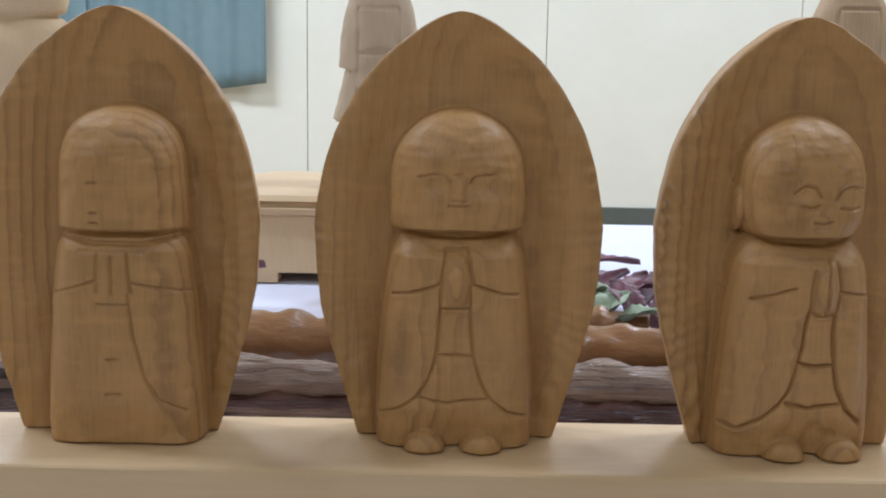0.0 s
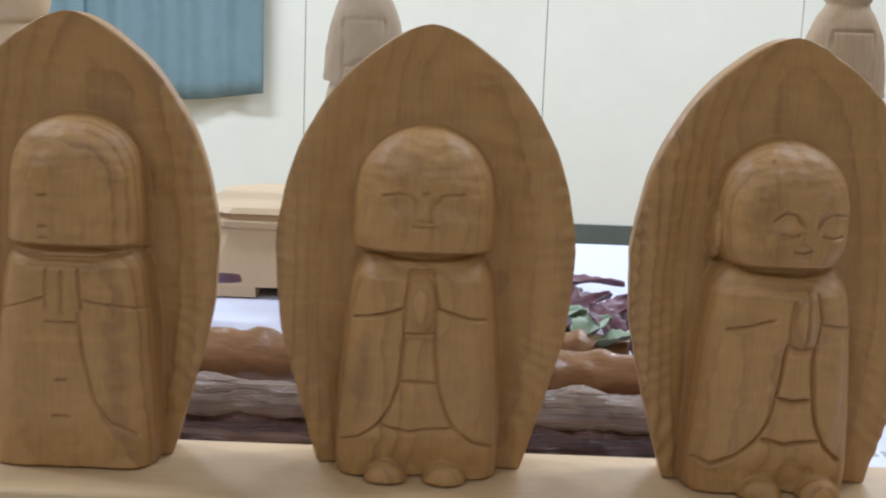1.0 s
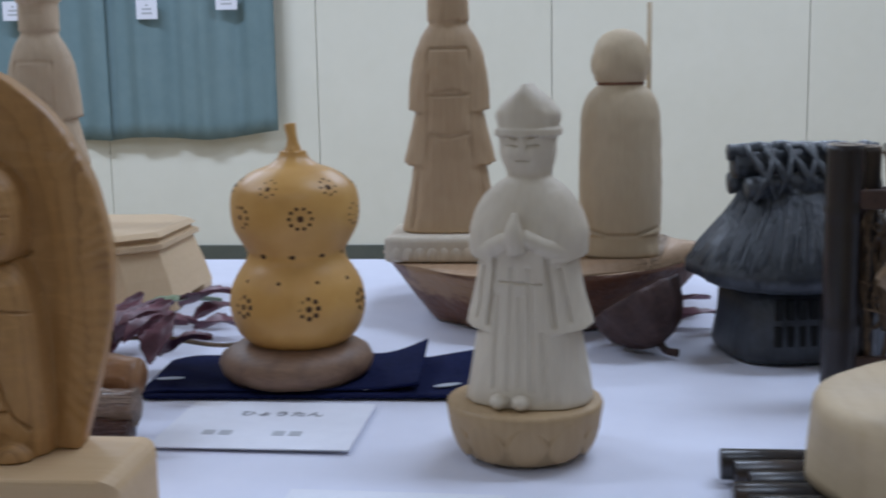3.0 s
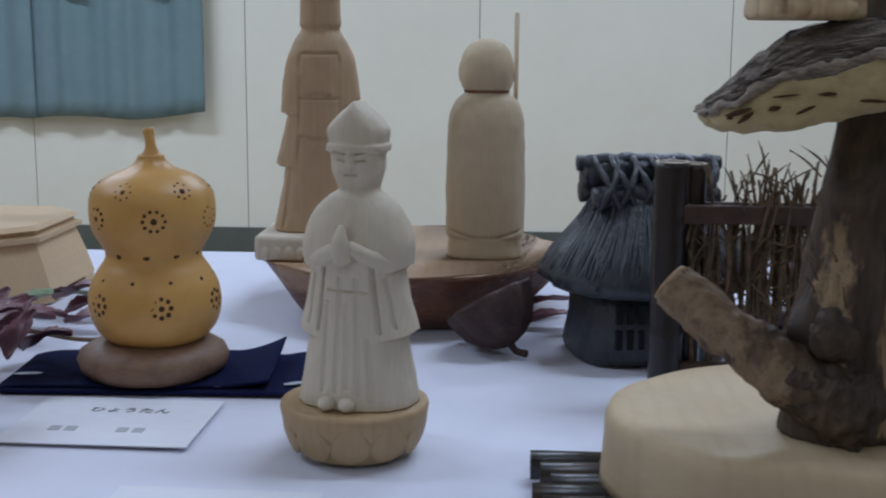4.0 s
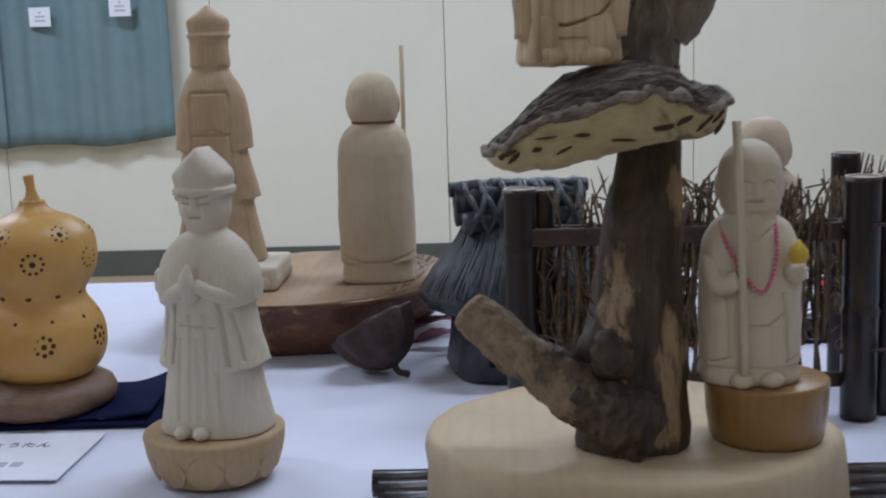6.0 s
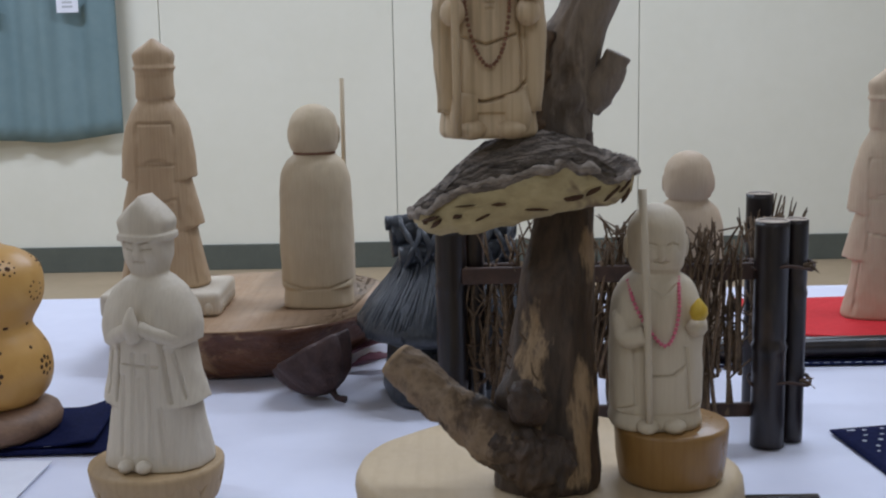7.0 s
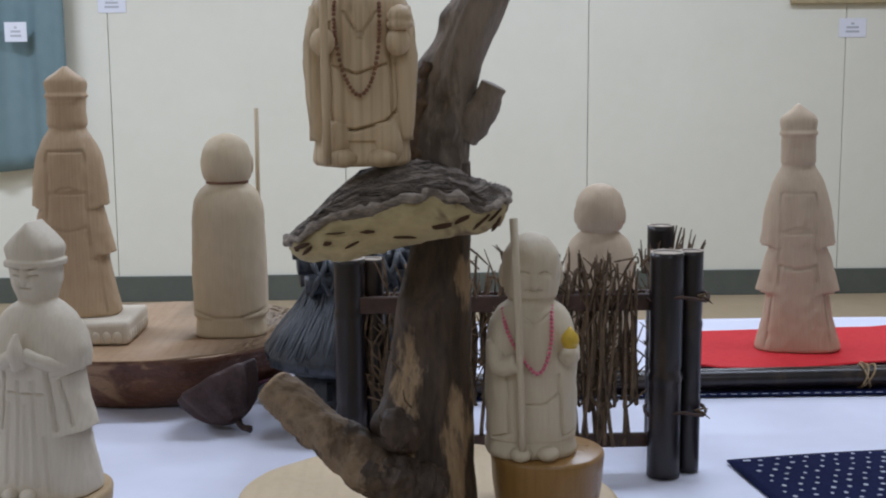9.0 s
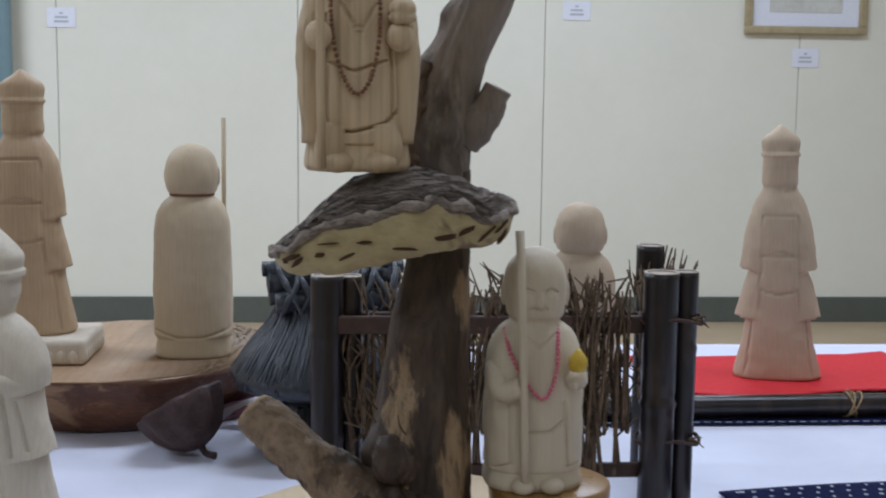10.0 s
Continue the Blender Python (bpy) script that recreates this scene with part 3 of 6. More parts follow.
def tablet(place, turn, kind, label):
    """A pointed oval back plate and a praying child figure carved out of one block."""
    outline = [(0, 176), (60, 194), (127, 213), (244, 243), (351, 252), (410, 251), (517, 228), (595, 192), (669, 139), (721, 76), (742, 41), (751, 16), (753, 4)]
    smooth_line = [(v.x, v.y) for v in spline([(a, b, 0) for a, b in outline], 140)]
    # half width of the head over its height: a dome with upright cheeks and a flat chin, or a rounder face
    head = (((362, 108), (372, 116), (430, 115), (480, 112), (520, 105), (548, 91), (568, 69), (580, 45), (587, 22), (589, 4)),
            ((372, 94), (380, 112), (396, 119), (450, 120), (492, 116), (524, 106), (550, 89), (570, 66), (583, 40), (590, 16), (592, 3)),
            ((372, 56), (381, 86), (405, 104), (440, 111), (490, 110), (526, 101), (552, 84), (572, 60), (584, 36), (590, 14), (592, 3)))[kind]
    head = [(v.x, max(0.0, v.y)) for v in spline([(a, b, 0) for a, b in head], 90)]
    body = [(v.x, v.y) for v in spline([(a, b, 0) for a, b in ((-6, 136), (20, 139), (90, 139), (170, 136), (250, 131), (310, 124), (345, 117), (372, 104), (390, 90), (404, 78))], 60)]
    chin, crown = head[0][0], head[-1][0]

    def strokes(wide, dep, *paths):
        return [(a, b, c, d, wide, dep) for p in paths for (a, b), (c, d) in zip(p, p[1:])]

    if kind == 0:
        lines = strokes(3.0, 8, ((-100, 360), (-40, 352), (40, 352), (104, 362)))
        lines += strokes(2.2, 6.5, ((-36, 335), (-37, 268)), ((16, 335), (22, 268)), ((-12, 330), (-10, 262)), ((-114, 262), (-48, 284), (-36, 288)), ((24, 284), (120, 268)), ((-36, 246), (16, 246)),
                         ((16, 262), (24, 190), (42, 118), (66, 76), (112, 56)), ((-22, 148), (-4, 149)), ((-24, 86), (-2, 86)), ((-46, 455), (-32, 456)), ((-42, 405), (-32, 405)), ((-42, 388), (-31, 387)))
        lines += strokes(3.0, 4, ((-66, 338), (44, 338)))
    elif kind == 1:
        lines = strokes(3.0, 8, ((-100, 384), (-50, 374), (5, 370), (60, 375), (104, 384)))
        lines += strokes(2.1, 6, ((-66, 476), (-44, 481), (-22, 479), (-12, 468)), ((62, 481), (44, 481), (28, 478), (20, 466)), ((-14, 428), (20, 428)), ((-8, 437), (14, 437)), ((-2, 481), (6, 481)))
        lines += strokes(1.8, 3.5, ((-15, 476), (-11, 450), (-12, 436)), ((17, 474), (12, 450), (15, 436)))
        lines += strokes(2.3, 9, ((-108, 272), (-75, 278), (-48, 284), (-26, 294), (-22, 322), (-18, 352)), ((20, 352), (24, 320), (30, 294), (56, 284), (80, 277), (106, 274)), ((-18, 354), (20, 354)))
        lines += strokes(2.2, 8, ((-26, 250), (24, 252)), ((-30, 166), (32, 164)), ((-26, 290), (-27, 220), (-32, 164), (-46, 122), (-66, 92), (-98, 68), (-128, 58)), ((24, 290), (26, 220), (32, 164), (44, 122), (60, 92), (92, 66), (124, 56)), ((-62, 92), (-15, 78), (58, 90)))
    else:
        lines = strokes(3.0, 8, ((-96, 388), (-50, 374), (30, 370), (72, 376), (104, 392)))
        lines += strokes(2.2, 7, ((-32, 462), (-14, 474), (4, 471), (16, 454)), ((-18, 440), (-2, 436), (12, 440)), ((42, 454), (50, 466), (66, 474), (92, 470)), ((50, 438), (66, 434), (84, 437)), ((6, 412), (18, 409), (34, 414)))
        lines += strokes(1.8, 4, ((20, 446), (16, 424), (30, 420)), ((-34, 555), (-30, 520), (-26, 480)), ((8, 402), (28, 402)))
        lines += strokes(2.4, 9, ((-92, 280), (-58, 286), (-18, 298)), ((60, 294), (120, 282)), ((34, 352), (32, 300), (33, 258)), ((12, 330), (8, 290), (10, 258), (30, 250), (52, 254), (58, 300), (50, 342)))
        lines += strokes(3.0, 12, ((8, 258), (4, 200), (-4, 160), (-16, 122), (-36, 92), (-66, 66), (-104, 50), (-128, 56)), ((54, 252), (56, 200), (60, 160), (68, 118), (84, 84), (112, 58)), ((-4, 166), (26, 158), (60, 164)), ((-22, 96), (20, 84), (72, 94)))
    shift = (22, -3, -11)[kind]
    nx, nz = 250, 370

    def relief(x, z):
        xs = x - shift
        w = lerp_table(smooth_line, max(0, z))[0]
        edge = max(0.0, 1 - abs(x) / w)
        ring = math.hypot(xs / 150, (z - 330) / 345)
        out = 4 - 24 * math.exp(-9 * max(0.0, ring - 0.92) ** 2)
        out -= 6 * math.exp(-edge * 24)
        under = out
        if chin < z < crown:
            hw = lerp_table(head, z)[0]
            q = abs(xs) / max(hw, 1e-3)
            if q < 1:
                top = max(0.0, (z - 480) / (crown - 480))
                fig = 104 * (1 - q ** 3.2) ** 0.36 * (1 - top ** 2.3) ** 0.42 * min(1.0, (z - chin) / 16) ** 0.5
                if kind:
                    fig += 5 * math.exp(-(((abs(xs - (0, 2, 22)[kind]) - 52) / 28) ** 2 + ((z - 425) / 28) ** 2))
                    fig += 7 * math.exp(-(((xs - (0, 2, 24)[kind]) / 9) ** 2 + ((z - 445) / 24) ** 2))
                    fig -= 5 * math.exp(-(((abs(xs - (0, 2, 22)[kind]) - 36) / 22) ** 2 + ((z - 462) / 12) ** 2))
                out = max(out, under + fig)
        if kind == 2:  # a long ear lobe
            ear = ((xs + 107) / 13) ** 2 + ((z - 432) / 46) ** 2
            if ear < 1:
                out = max(out, under + 58 * math.sqrt(1 - ear) ** 0.7)
        bw = lerp_table(body, z)[0]
        b = abs(xs / bw)
        if b < 1 and z < 402:
            fig = 92 * (1 - b ** 3.6) ** 0.34 * min(1.0, max(0.0, (404 - z) / 66)) ** 0.42
            if kind:
                fig += 15 * math.exp(-(((xs - 2 - (0, 0, 28)[kind]) / 32) ** 2)) * math.exp(-(((z - 305) / 50) ** 2))
                fig -= 13 * math.exp(-(((xs - 2 - (0, 0, 26)[kind]) / 42) ** 2)) * (1 if z < 230 else math.exp(-(((z - 230) / 26) ** 2)))
                fig += 9 * math.exp(-(((abs(xs) - 92) / 30) ** 2)) * math.exp(-(((z - 180) / 100) ** 2))
                if z < 70:
                    fig -= 12 * (1 - max(0.0, z) / 70)
            out = max(out, under + fig + 6)
        if kind:
            for fx in ((-50, 48), (-20, 80))[kind - 1]:
                toe = ((xs - fx) / 36) ** 2 + (z / 32) ** 2
                if toe < 1:
                    out = max(out, 76 + 26 * math.sqrt(1 - toe))
            if abs(xs) < 60 and 240 < z < 356:
                out += 13 * math.exp(-(((xs - (0, 2, 32)[kind]) / 15) ** 2)) * math.sin(math.pi * (z - 240) / 116) ** 0.7
        c = cuts(xs, z, lines)
        if out > under + 20:
            out += 2.4 * noise.noise(Vector((x * 0.05, z * 0.035, kind + 7.0))) + (1.6 * noise.noise(Vector((x * 0.03, z * 0.09, kind))) if z > 480 else 0)
        chip = 2.6 * noise.noise(Vector((x * 0.03, z * 0.02, kind * 9.1))) + 1.4 * noise.noise(Vector((x * 0.012, z * 0.05, 4 + kind)))
        turn_to = math.atan2(x, z - 300)
        flute = (1.9 if kind == 2 else 1.2) * math.sin(58 * turn_to + 5 * noise.noise(Vector((x * 0.01, z * 0.01, kind)))) * math.exp(-edge * 6)
        return -(out - c * 0.9 + chip + flute)

    bm = bmesh.new()
    front, back = [], []
    for j in range(nz + 1):
        z = 753 * j / nz
        w = lerp_table(smooth_line, z)[0]
        w *= 1 + 0.008 * noise.noise(Vector((z * 0.02, kind * 3.0, 0)))
        front.append([bm.verts.new(((-w + 2 * w * i / nx) * U, relief(-w + 2 * w * i / nx, z) * U, z * U)) for i in range(nx + 1)])
        back.append([bm.verts.new((sx * w * 0.97 * U, 0.016, z * U)) for sx in (-1, 1)])
    for j in range(nz):
        for i in range(nx):
            bm.faces.new((front[j][i], front[j][i + 1], front[j + 1][i + 1], front[j + 1][i]))
        bm.faces.new((back[j][1], back[j][0], back[j + 1][0], back[j + 1][1]))
        bm.faces.new((front[j][0], front[j + 1][0], back[j + 1][0], back[j][0]))
        bm.faces.new((front[j][nx], back[j][1], back[j + 1][1], front[j + 1][nx]))
    bm.faces.new(front[0][::-1] + back[0])
    bm.faces.new(front[nz] + back[nz][::-1])
    ob = link("carved_tablet", bm, M_PLATE)
    ob.matrix_world = pose(*place, -1.0, 0, turn)
    return tagged(ob, label, "carving", "carved tablets on the beam")


tablet((-0.149, -0.002, 0.7316), 0, 0, "honey-coloured carved wooden tablet with a half-finished child figure")
tablet((-0.0085, -0.002, 0.7316), 0, 1, "honey-coloured carved wooden tablet with a praying child figure")
tablet((0.1305, -0.004, 0.7316), 3, 2, "honey-coloured carved wooden tablet with a smiling praying child")

# ---- driftwood tray behind the beam, with pumpkins and leaves ----
tray = thing("driftwood", (0, 0, 0), "dark polished driftwood log lying on the table", "driftwood")
part("base_layer", tube([(-0.5, 0.113, 0.7015), (-0.3, 0.110, 0.7025), (-0.1, 0.112, 0.702), (0.05, 0.111, 0.7015), (0.152, 0.114, 0.701)], [0.0110, 0.0118, 0.0112, 0.0115, 0.0095], 40, 180, 0.0030, 55, 1.0, seed=11), M_DRIFT, tray, "dark red-brown lower layer")
part("log", tube([(-0.5, 0.122, 0.7155), (-0.3, 0.118, 0.7165), (-0.1, 0.121, 0.716), (0.05, 0.119, 0.7155), (0.153, 0.122, 0.7145)], [0.0120, 0.0132, 0.0122, 0.0130, 0.0105], 48, 180, 0.0034, 50, 1.0), M_DRIFT_TAN, tray, "bleached grained upper layer")
part("ridge", tube([(-0.5, 0.163, 0.726), (-0.25, 0.170, 0.725), (-0.14, 0.164, 0.727), (-0.06, 0.173, 0.724), (0.02, 0.168, 0.725), (0.08, 0.150, 0.727), (0.148, 0.142, 0.727)], [0.014, 0.015, 0.016, 0.013, 0.012, 0.0155, 0.013], 32, 110, 0.0045, 45, 0.8, seed=4), M_DRIFT_LIGHT, tray, "light brown knotted ridge")
part("branch", tube([(-0.005, 0.200, 0.722), (0.03, 0.198, 0.727), (0.07, 0.204, 0.727), (0.105, 0.201, 0.726)], [0.009, 0.011, 0.0105, 0.008], 16, 40, 0.004, 60, 1, seed=8), M_DRIFT_LIGHT, tray)
part("underside", tube([(-0.5, 0.215, 0.706), (-0.1, 0.212, 0.706), (0.11, 0.20, 0.705)], [0.014, 0.015, 0.012], 20, 60, 0.005, 50, 1, seed=2), M_DRIFT, tray)


def pumpkin(place, r, mat, label):
    p = thing("pumpkin", place, label, "pumpkin", "small pumpkins")
    loops = []
    for i in range(1, 20):
        t = math.pi * i / 20 - math.pi / 2
        loops.append([((r * math.cos(t) * (1 + 0.06 * math.cos(9 * a))) * math.cos(a), (r * math.cos(t) * (1 + 0.06 * math.cos(9 * a))) * math.sin(a), r * 0.72 * (math.sin(t) + 1) - 0.12 * r * math.cos(t) ** 0.3)
                      for a in (2 * math.pi * k / 54 for k in range(54))])
    part("body", rings(loops), mat, p)
    part("stalk", tube([(0, 0, r * 1.3), (0.002, 0, r * 1.6), (0.006, 0, r * 1.8)], [0.004, 0.0028, 0.003], 8, 6, 0.0006, 200), M_LEAF_GREEN, p)


pumpkin((-0.072, 0.310, 0.712), 0.027, M_PUMPKIN, "small ribbed yellow pumpkin beside the driftwood")
pumpkin((-0.066, 0.382, 0.697), 0.040, M_SQUASH, "small ribbed orange pumpkin behind the driftwood")


def leaf(place, length, width, mat, label, turn, pitch=0, curl=0.14, group="dried leaves"):
    """A pointed leaf with a folded midrib and wavy edge."""
    bm = bmesh.new()
    n, m = 22, 8
    grid = []
    for side in (0, 1):
        g = []
        for i in range(n + 1):
            u = i / n
            w = width * math.sin(math.pi * min(1, u * 0.97 + 0.015)) ** 0.8 * (1.1 - 0.5 * u) * (1 + 0.08 * math.sin(u * 40))
            g.append([bm.verts.new((length * u, w * (k / m - 0.5), abs(k / m - 0.5) * w * 0.5 + curl * length * math.sin(u * 2.6) * 0.5 + 0.05 * width * math.sin(9 * u + 5 * k / m) - side * 0.0005)) for k in range(m + 1)])
        grid.append(g)
    for g, f in zip(grid, (1, -1)):
        for i in range(n):
            for k in range(m):
                bm.faces.new((g[i][k], g[i + 1][k], g[i + 1][k + 1], g[i][k + 1])[::f])
    for k in (0, m):
        for i in range(n):
            bm.faces.new((grid[0][i][k], grid[0][i + 1][k], grid[1][i + 1][k], grid[1][i][k]))
    ob = link("leaf", bm, mat)
    ob.matrix_world = pose(*place, 0, pitch, turn)
    return tagged(ob, label, "leaf", group)


G, P = "curled pale green leaf on the driftwood", "curled dark purple dried leaf on the table"
leaf((0.05, 0.225, 0.732), 0.040, 0.026, M_LEAF_GREEN, G, 25, -12)
leaf((0.085, 0.222, 0.731), 0.034, 0.022, M_LEAF_GREEN, G, 110, -16)
leaf((0.02, 0.23, 0.730), 0.040, 0.026, M_LEAF_GREEN, G, 165, -12)
leaf((0.06, 0.285, 0.704), 0.065, 0.034, M_LEAF_PURPLE, P, 28, -30)
leaf((0.075, 0.285, 0.704), 0.062, 0.032, M_LEAF_PURPLE, P, 80, -32)
leaf((0.105, 0.30, 0.700), 0.055, 0.03, M_LEAF_PURPLE, P, -25, -18)
leaf((0.04, 0.35, 0.698), 0.07, 0.036, M_LEAF_PURPLE, P, 12, -8)
leaf((0.07, 0.46, 0.703), 0.075, 0.03, M_LEAF_PURPLE, P, -28, -12)
leaf((0.03, 0.44, 0.700), 0.08, 0.022, M_LEAF_GREEN, "thin green leaf lying on the tablecloth", 15, -4)
leaf((0.452, 0.455, 0.695), 0.075, 0.026, M_LEAF_PURPLE, P, 30, -6)
leaf((0.47, 0.44, 0.694), 0.06, 0.022, M_LEAF_PURPLE, P, 5, -5)
leaf((-0.23, 0.36, 0.70), 0.09, 0.045, M_LEAF_PURPLE, P, 20, -12)
for lx, ly, lz, ln, wd, tn, pt, gr in ((0.075, 0.25, 0.737, 0.034, 0.024, 40, -20, 0), (0.10, 0.255, 0.735, 0.038, 0.024, 120, -30, 1), (0.112, 0.26, 0.735, 0.034, 0.022, 30, -30, 1), (0.085, 0.245, 0.736, 0.032, 0.022, -20, -16, 0), (0.06, 0.265, 0.736, 0.036, 0.024, 95, -22, 0), (0.12, 0.285, 0.715, 0.045, 0.026, 70, -42, 1)):
    leaf((lx, ly - 0.045, lz - 0.006), ln * 0.92, wd, M_LEAF_PURPLE if gr else M_LEAF_GREEN, P.replace("table", "driftwood") if gr else G, tn, pt)
for lx, ly, lz, ln, wd, tn, pt in ((0.088, 0.262, 0.718, 0.038, 0.030, 15, -26), (0.106, 0.268, 0.716, 0.040, 0.032, 65, -32)):
    leaf((lx, ly, lz), ln, wd, M_LEAF_PURPLE, P.replace("table", "driftwood"), tn, pt, 0.35)
for lx, ly, ln, wd, tn, pt in ((0.088, 0.430, 0.050, 0.026, 35, -6), (0.058, 0.398, 0.045, 0.032, 10, -3), (0.100, 0.402, 0.044, 0.028, -12, -3)):
    leaf((lx, ly, 0.6965), ln, wd, M_LEAF_PURPLE, P, tn, pt, 0.2)
stem = tube([(0.02, 0.352, 0.695), (0.08, 0.358, 0.700), (0.14, 0.345, 0.697), (0.17, 0.40, 0.693)], [0.0016, 0.002, 0.0018, 0.0014], 6, 18, 0.0003, 200)
tagged(link("stalk", stem, M_TWIG), "thin brown leaf stalk lying on the tablecloth", "stalk")

# ---- octagonal plinth and the slender robed figures ----
ROBED = [(0.0, 0.0395, 0.026, 2.9), (0.004, 0.0405, 0.027, 2.9), (0.03, 0.0350, 0.025, 2.9), (0.058, 0.0305, 0.023, 2.9), (0.085, 0.0285, 0.0225, 2.8), (0.104, 0.0272, 0.022, 2.8),
         (0.125, 0.0280, 0.022, 2.6), (0.150, 0.0272, 0.021, 2.4), (0.163, 0.023, 0.019, 2.2), (0.172, 0.0172, 0.016, 2.2), (0.176, 0.0160, 0.0155, 2.3), (0.179, 0.0172, 0.0168, 2.6), (0.2, 0.0168, 0.0165, 2.6), (0.2015, 0.0186, 0.0185, 2.5),
         (0.205, 0.0186, 0.0185, 2.5), (0.2065, 0.0172, 0.017, 2.6), (0.2150, 0.0182, 0.0165, 2.8), (0.2200, 0.0160, 0.0155, 2.6), (0.2255, 0.0085, 0.0120, 2.2), (0.2310, 0.0014, 0.0050, 2.0)]
SLEEVES = ((0.057, 0.100, 0.0078), (0.101, 0.152, 0.0070))
ROBE_CUTS = [(-0.014, 0.150, 0.014, 0.150, 0.0008, 0.0012), (-0.016, 0.150, -0.018, 0.062, 0.0008, 0.001), (0.016, 0.150, 0.018, 0.062, 0.0008, 0.001), (-0.017, 0.113, 0.017, 0.113, 0.001, 0.0013), (-0.010, 0.1145, 0.0, 0.118, 0.0008, 0.001), (0.0, 0.118, 0.010, 0.1145, 0.0008, 0.001),
             (-0.018, 0.082, 0.0, 0.078, 0.0008, 0.0012), (0.0, 0.078, 0.018, 0.082, 0.0008, 0.0012), (-0.024, 0.055, -0.031, 0.004, 0.001, 0.001), (0.024, 0.055, 0.031, 0.004, 0.001, 0.001), (-0.017, 0.1905, 0.017, 0.1905, 0.0006, 0.0004)]


def plinth():
    pl = thing("plinth", (-0.080, 0.555, TABLE), "pale eight-sided wooden plinth with a moulded top and cut feet", "plinth")

    def octo(w, d, c, z):
        return [(-w + c, -d, z), (w - c, -d, z), (w, -d + c, z), (w, d - c, z), (w - c, d, z), (-w + c, d, z), (-w, d - c, z), (-w, -d + c, z)]
    part("body", rings([octo(0.134, 0.088, 0.03, 0.009), octo(0.128, 0.084, 0.029, 0.03), octo(0.119, 0.078, 0.027, 0.054)]), M_PALE, pl, smooth=False)
    part("moulding", rings([octo(0.119, 0.078, 0.027, 0.054), octo(0.124, 0.083, 0.028, 0.056), octo(0.124, 0.083, 0.028, 0.060), octo(0.118, 0.077, 0.027, 0.0615), octo(0.118, 0.077, 0.027, 0.0645), octo(0.122, 0.081, 0.028, 0.066), octo(0.117, 0.076, 0.027, 0.070)]), M_PALE, pl, smooth=False)
    for sx in (-1, 1):
        for sy in (-1, 1):
            lp = [(sx * 0.134, sy * 0.055), (sx * 0.106, sy * 0.088), (sx * 0.07, sy * 0.088), (sx * 0.07, sy * 0.06), (sx * 0.11, sy * 0.03), (sx * 0.134, sy * 0.03)]
            part("foot", rings([[(x, y, z) for x, y in lp] for z in (0.0008, 0.009)]), M_PALE, pl, smooth=False)


plinth()
SLAB = 0.742
figure("robed_statue", ROBED, (-0.074, 0.545, TABLE + 0.0703), M_PINK, "slender pinkish carved wooden robed figure on a plinth", "statue", ROBE_CUTS, sleeves=SLEEVES, group="slender robed statues")
right_robed = figure("robed_statue", [(h * 0.975, a, b, e) for h, a, b, e in ROBED], (0.3000, 0.487, SLAB + 0.0225), M_TAN, "slender tan carved wooden robed figure on a white block", "statue", ROBE_CUTS, sleeves=SLEEVES, turn=4, group="slender robed statues")
red_robed = figure("robed_statue", [(h * 1.10, a * (1.06 if h < 0.03 else 1.02), b * 1.05, e) for h, a, b, e in ROBED], (1.017, 0.630, TABLE + 0.004), M_PINK, "slender pinkish carved wooden robed figure on red cloth", "statue",
                   [(a * 1.04, b * 1.10, c * 1.04, d * 1.10, w, k) for a, b, c, d, w, k in ROBE_CUTS], sleeves=[(a * 1.10, b * 1.10, c * 1.45) for a, b, c in SLEEVES], turn=-16, group="slender robed statues")
red_robed.matrix_world = pose(1.013, 0.612, TABLE + 0.0035, 0, -1.5, 0) @ pose(0, 0, 0, 0, 0, -16)

# ---- bark slab with its two figures ----
def blob(rx, ry, z0, z1, rough, seed, n=72, steps=6, under=0.0, mats=True):
    loops = []
    for i in range(steps + 1):
        k = i / steps
        z = z0 + (z1 - z0) * k
        g = 1 - under * (1 - k) ** 1.3
        loops.append([(rx * g * math.cos(a) * (1 + rough * noise.noise(Vector((2 * math.cos(a) + seed, 2 * math.sin(a), 0.7 * k)))) , ry * g * math.sin(a) * (1 + rough * noise.noise(Vector((2 * math.cos(a) + seed, 2 * math.sin(a), 0.7 * k)))), z)
                      for a in (2 * math.pi * j / n for j in range(n))])
    return loops


slab = thing("wood_slab", (0.369, 0.522, TABLE), "sawn wooden slab with reddish brown bark edge", "wood slab")
part("bark", rings(blob(0.142, 0.140, 0.0006, 0.0515, 0.16, 3.3, 140, 10, 0.30)), M_BARK, slab)
part("sawn_face", rings(blob(0.1405, 0.1385, 0.0515, 0.0519, 0.16, 3.3, 140, 1, 0)), M_SLABTOP, slab, "smooth reddish sawn face")
block = thing("petal_block", (0.3025, 0.487, SLAB), "whitish wooden block carved with a row of petals", "block")
part("body", box(-0.054, 0.054, -0.043, 0.043, 0.0005, 0.022, 0.005, 3), M_WHITE, block)
petal = bmesh.new()
bmesh.ops.create_uvsphere(petal, u_segments=10, v_segments=6, radius=1.0, matrix=Matrix.Diagonal((0.0042, 0.0016, 0.006, 1)))
petal_mesh = part("petal", petal, M_WHITE, block)
petal_mesh.location = (-0.044, -0.0425, 0.0075)
for i in range(1, 10):
    o = new("petal", petal_mesh.data)
    o.parent, o.location = block, (-0.044 + i * 0.0098, -0.0425, 0.0075)
for i in range(8):
    o = new("petal", petal_mesh.data)
    o.parent, o.location, o.rotation_euler = block, (0.0535, -0.035 + i * 0.0098, 0.0075), (0, 0, math.pi / 2)

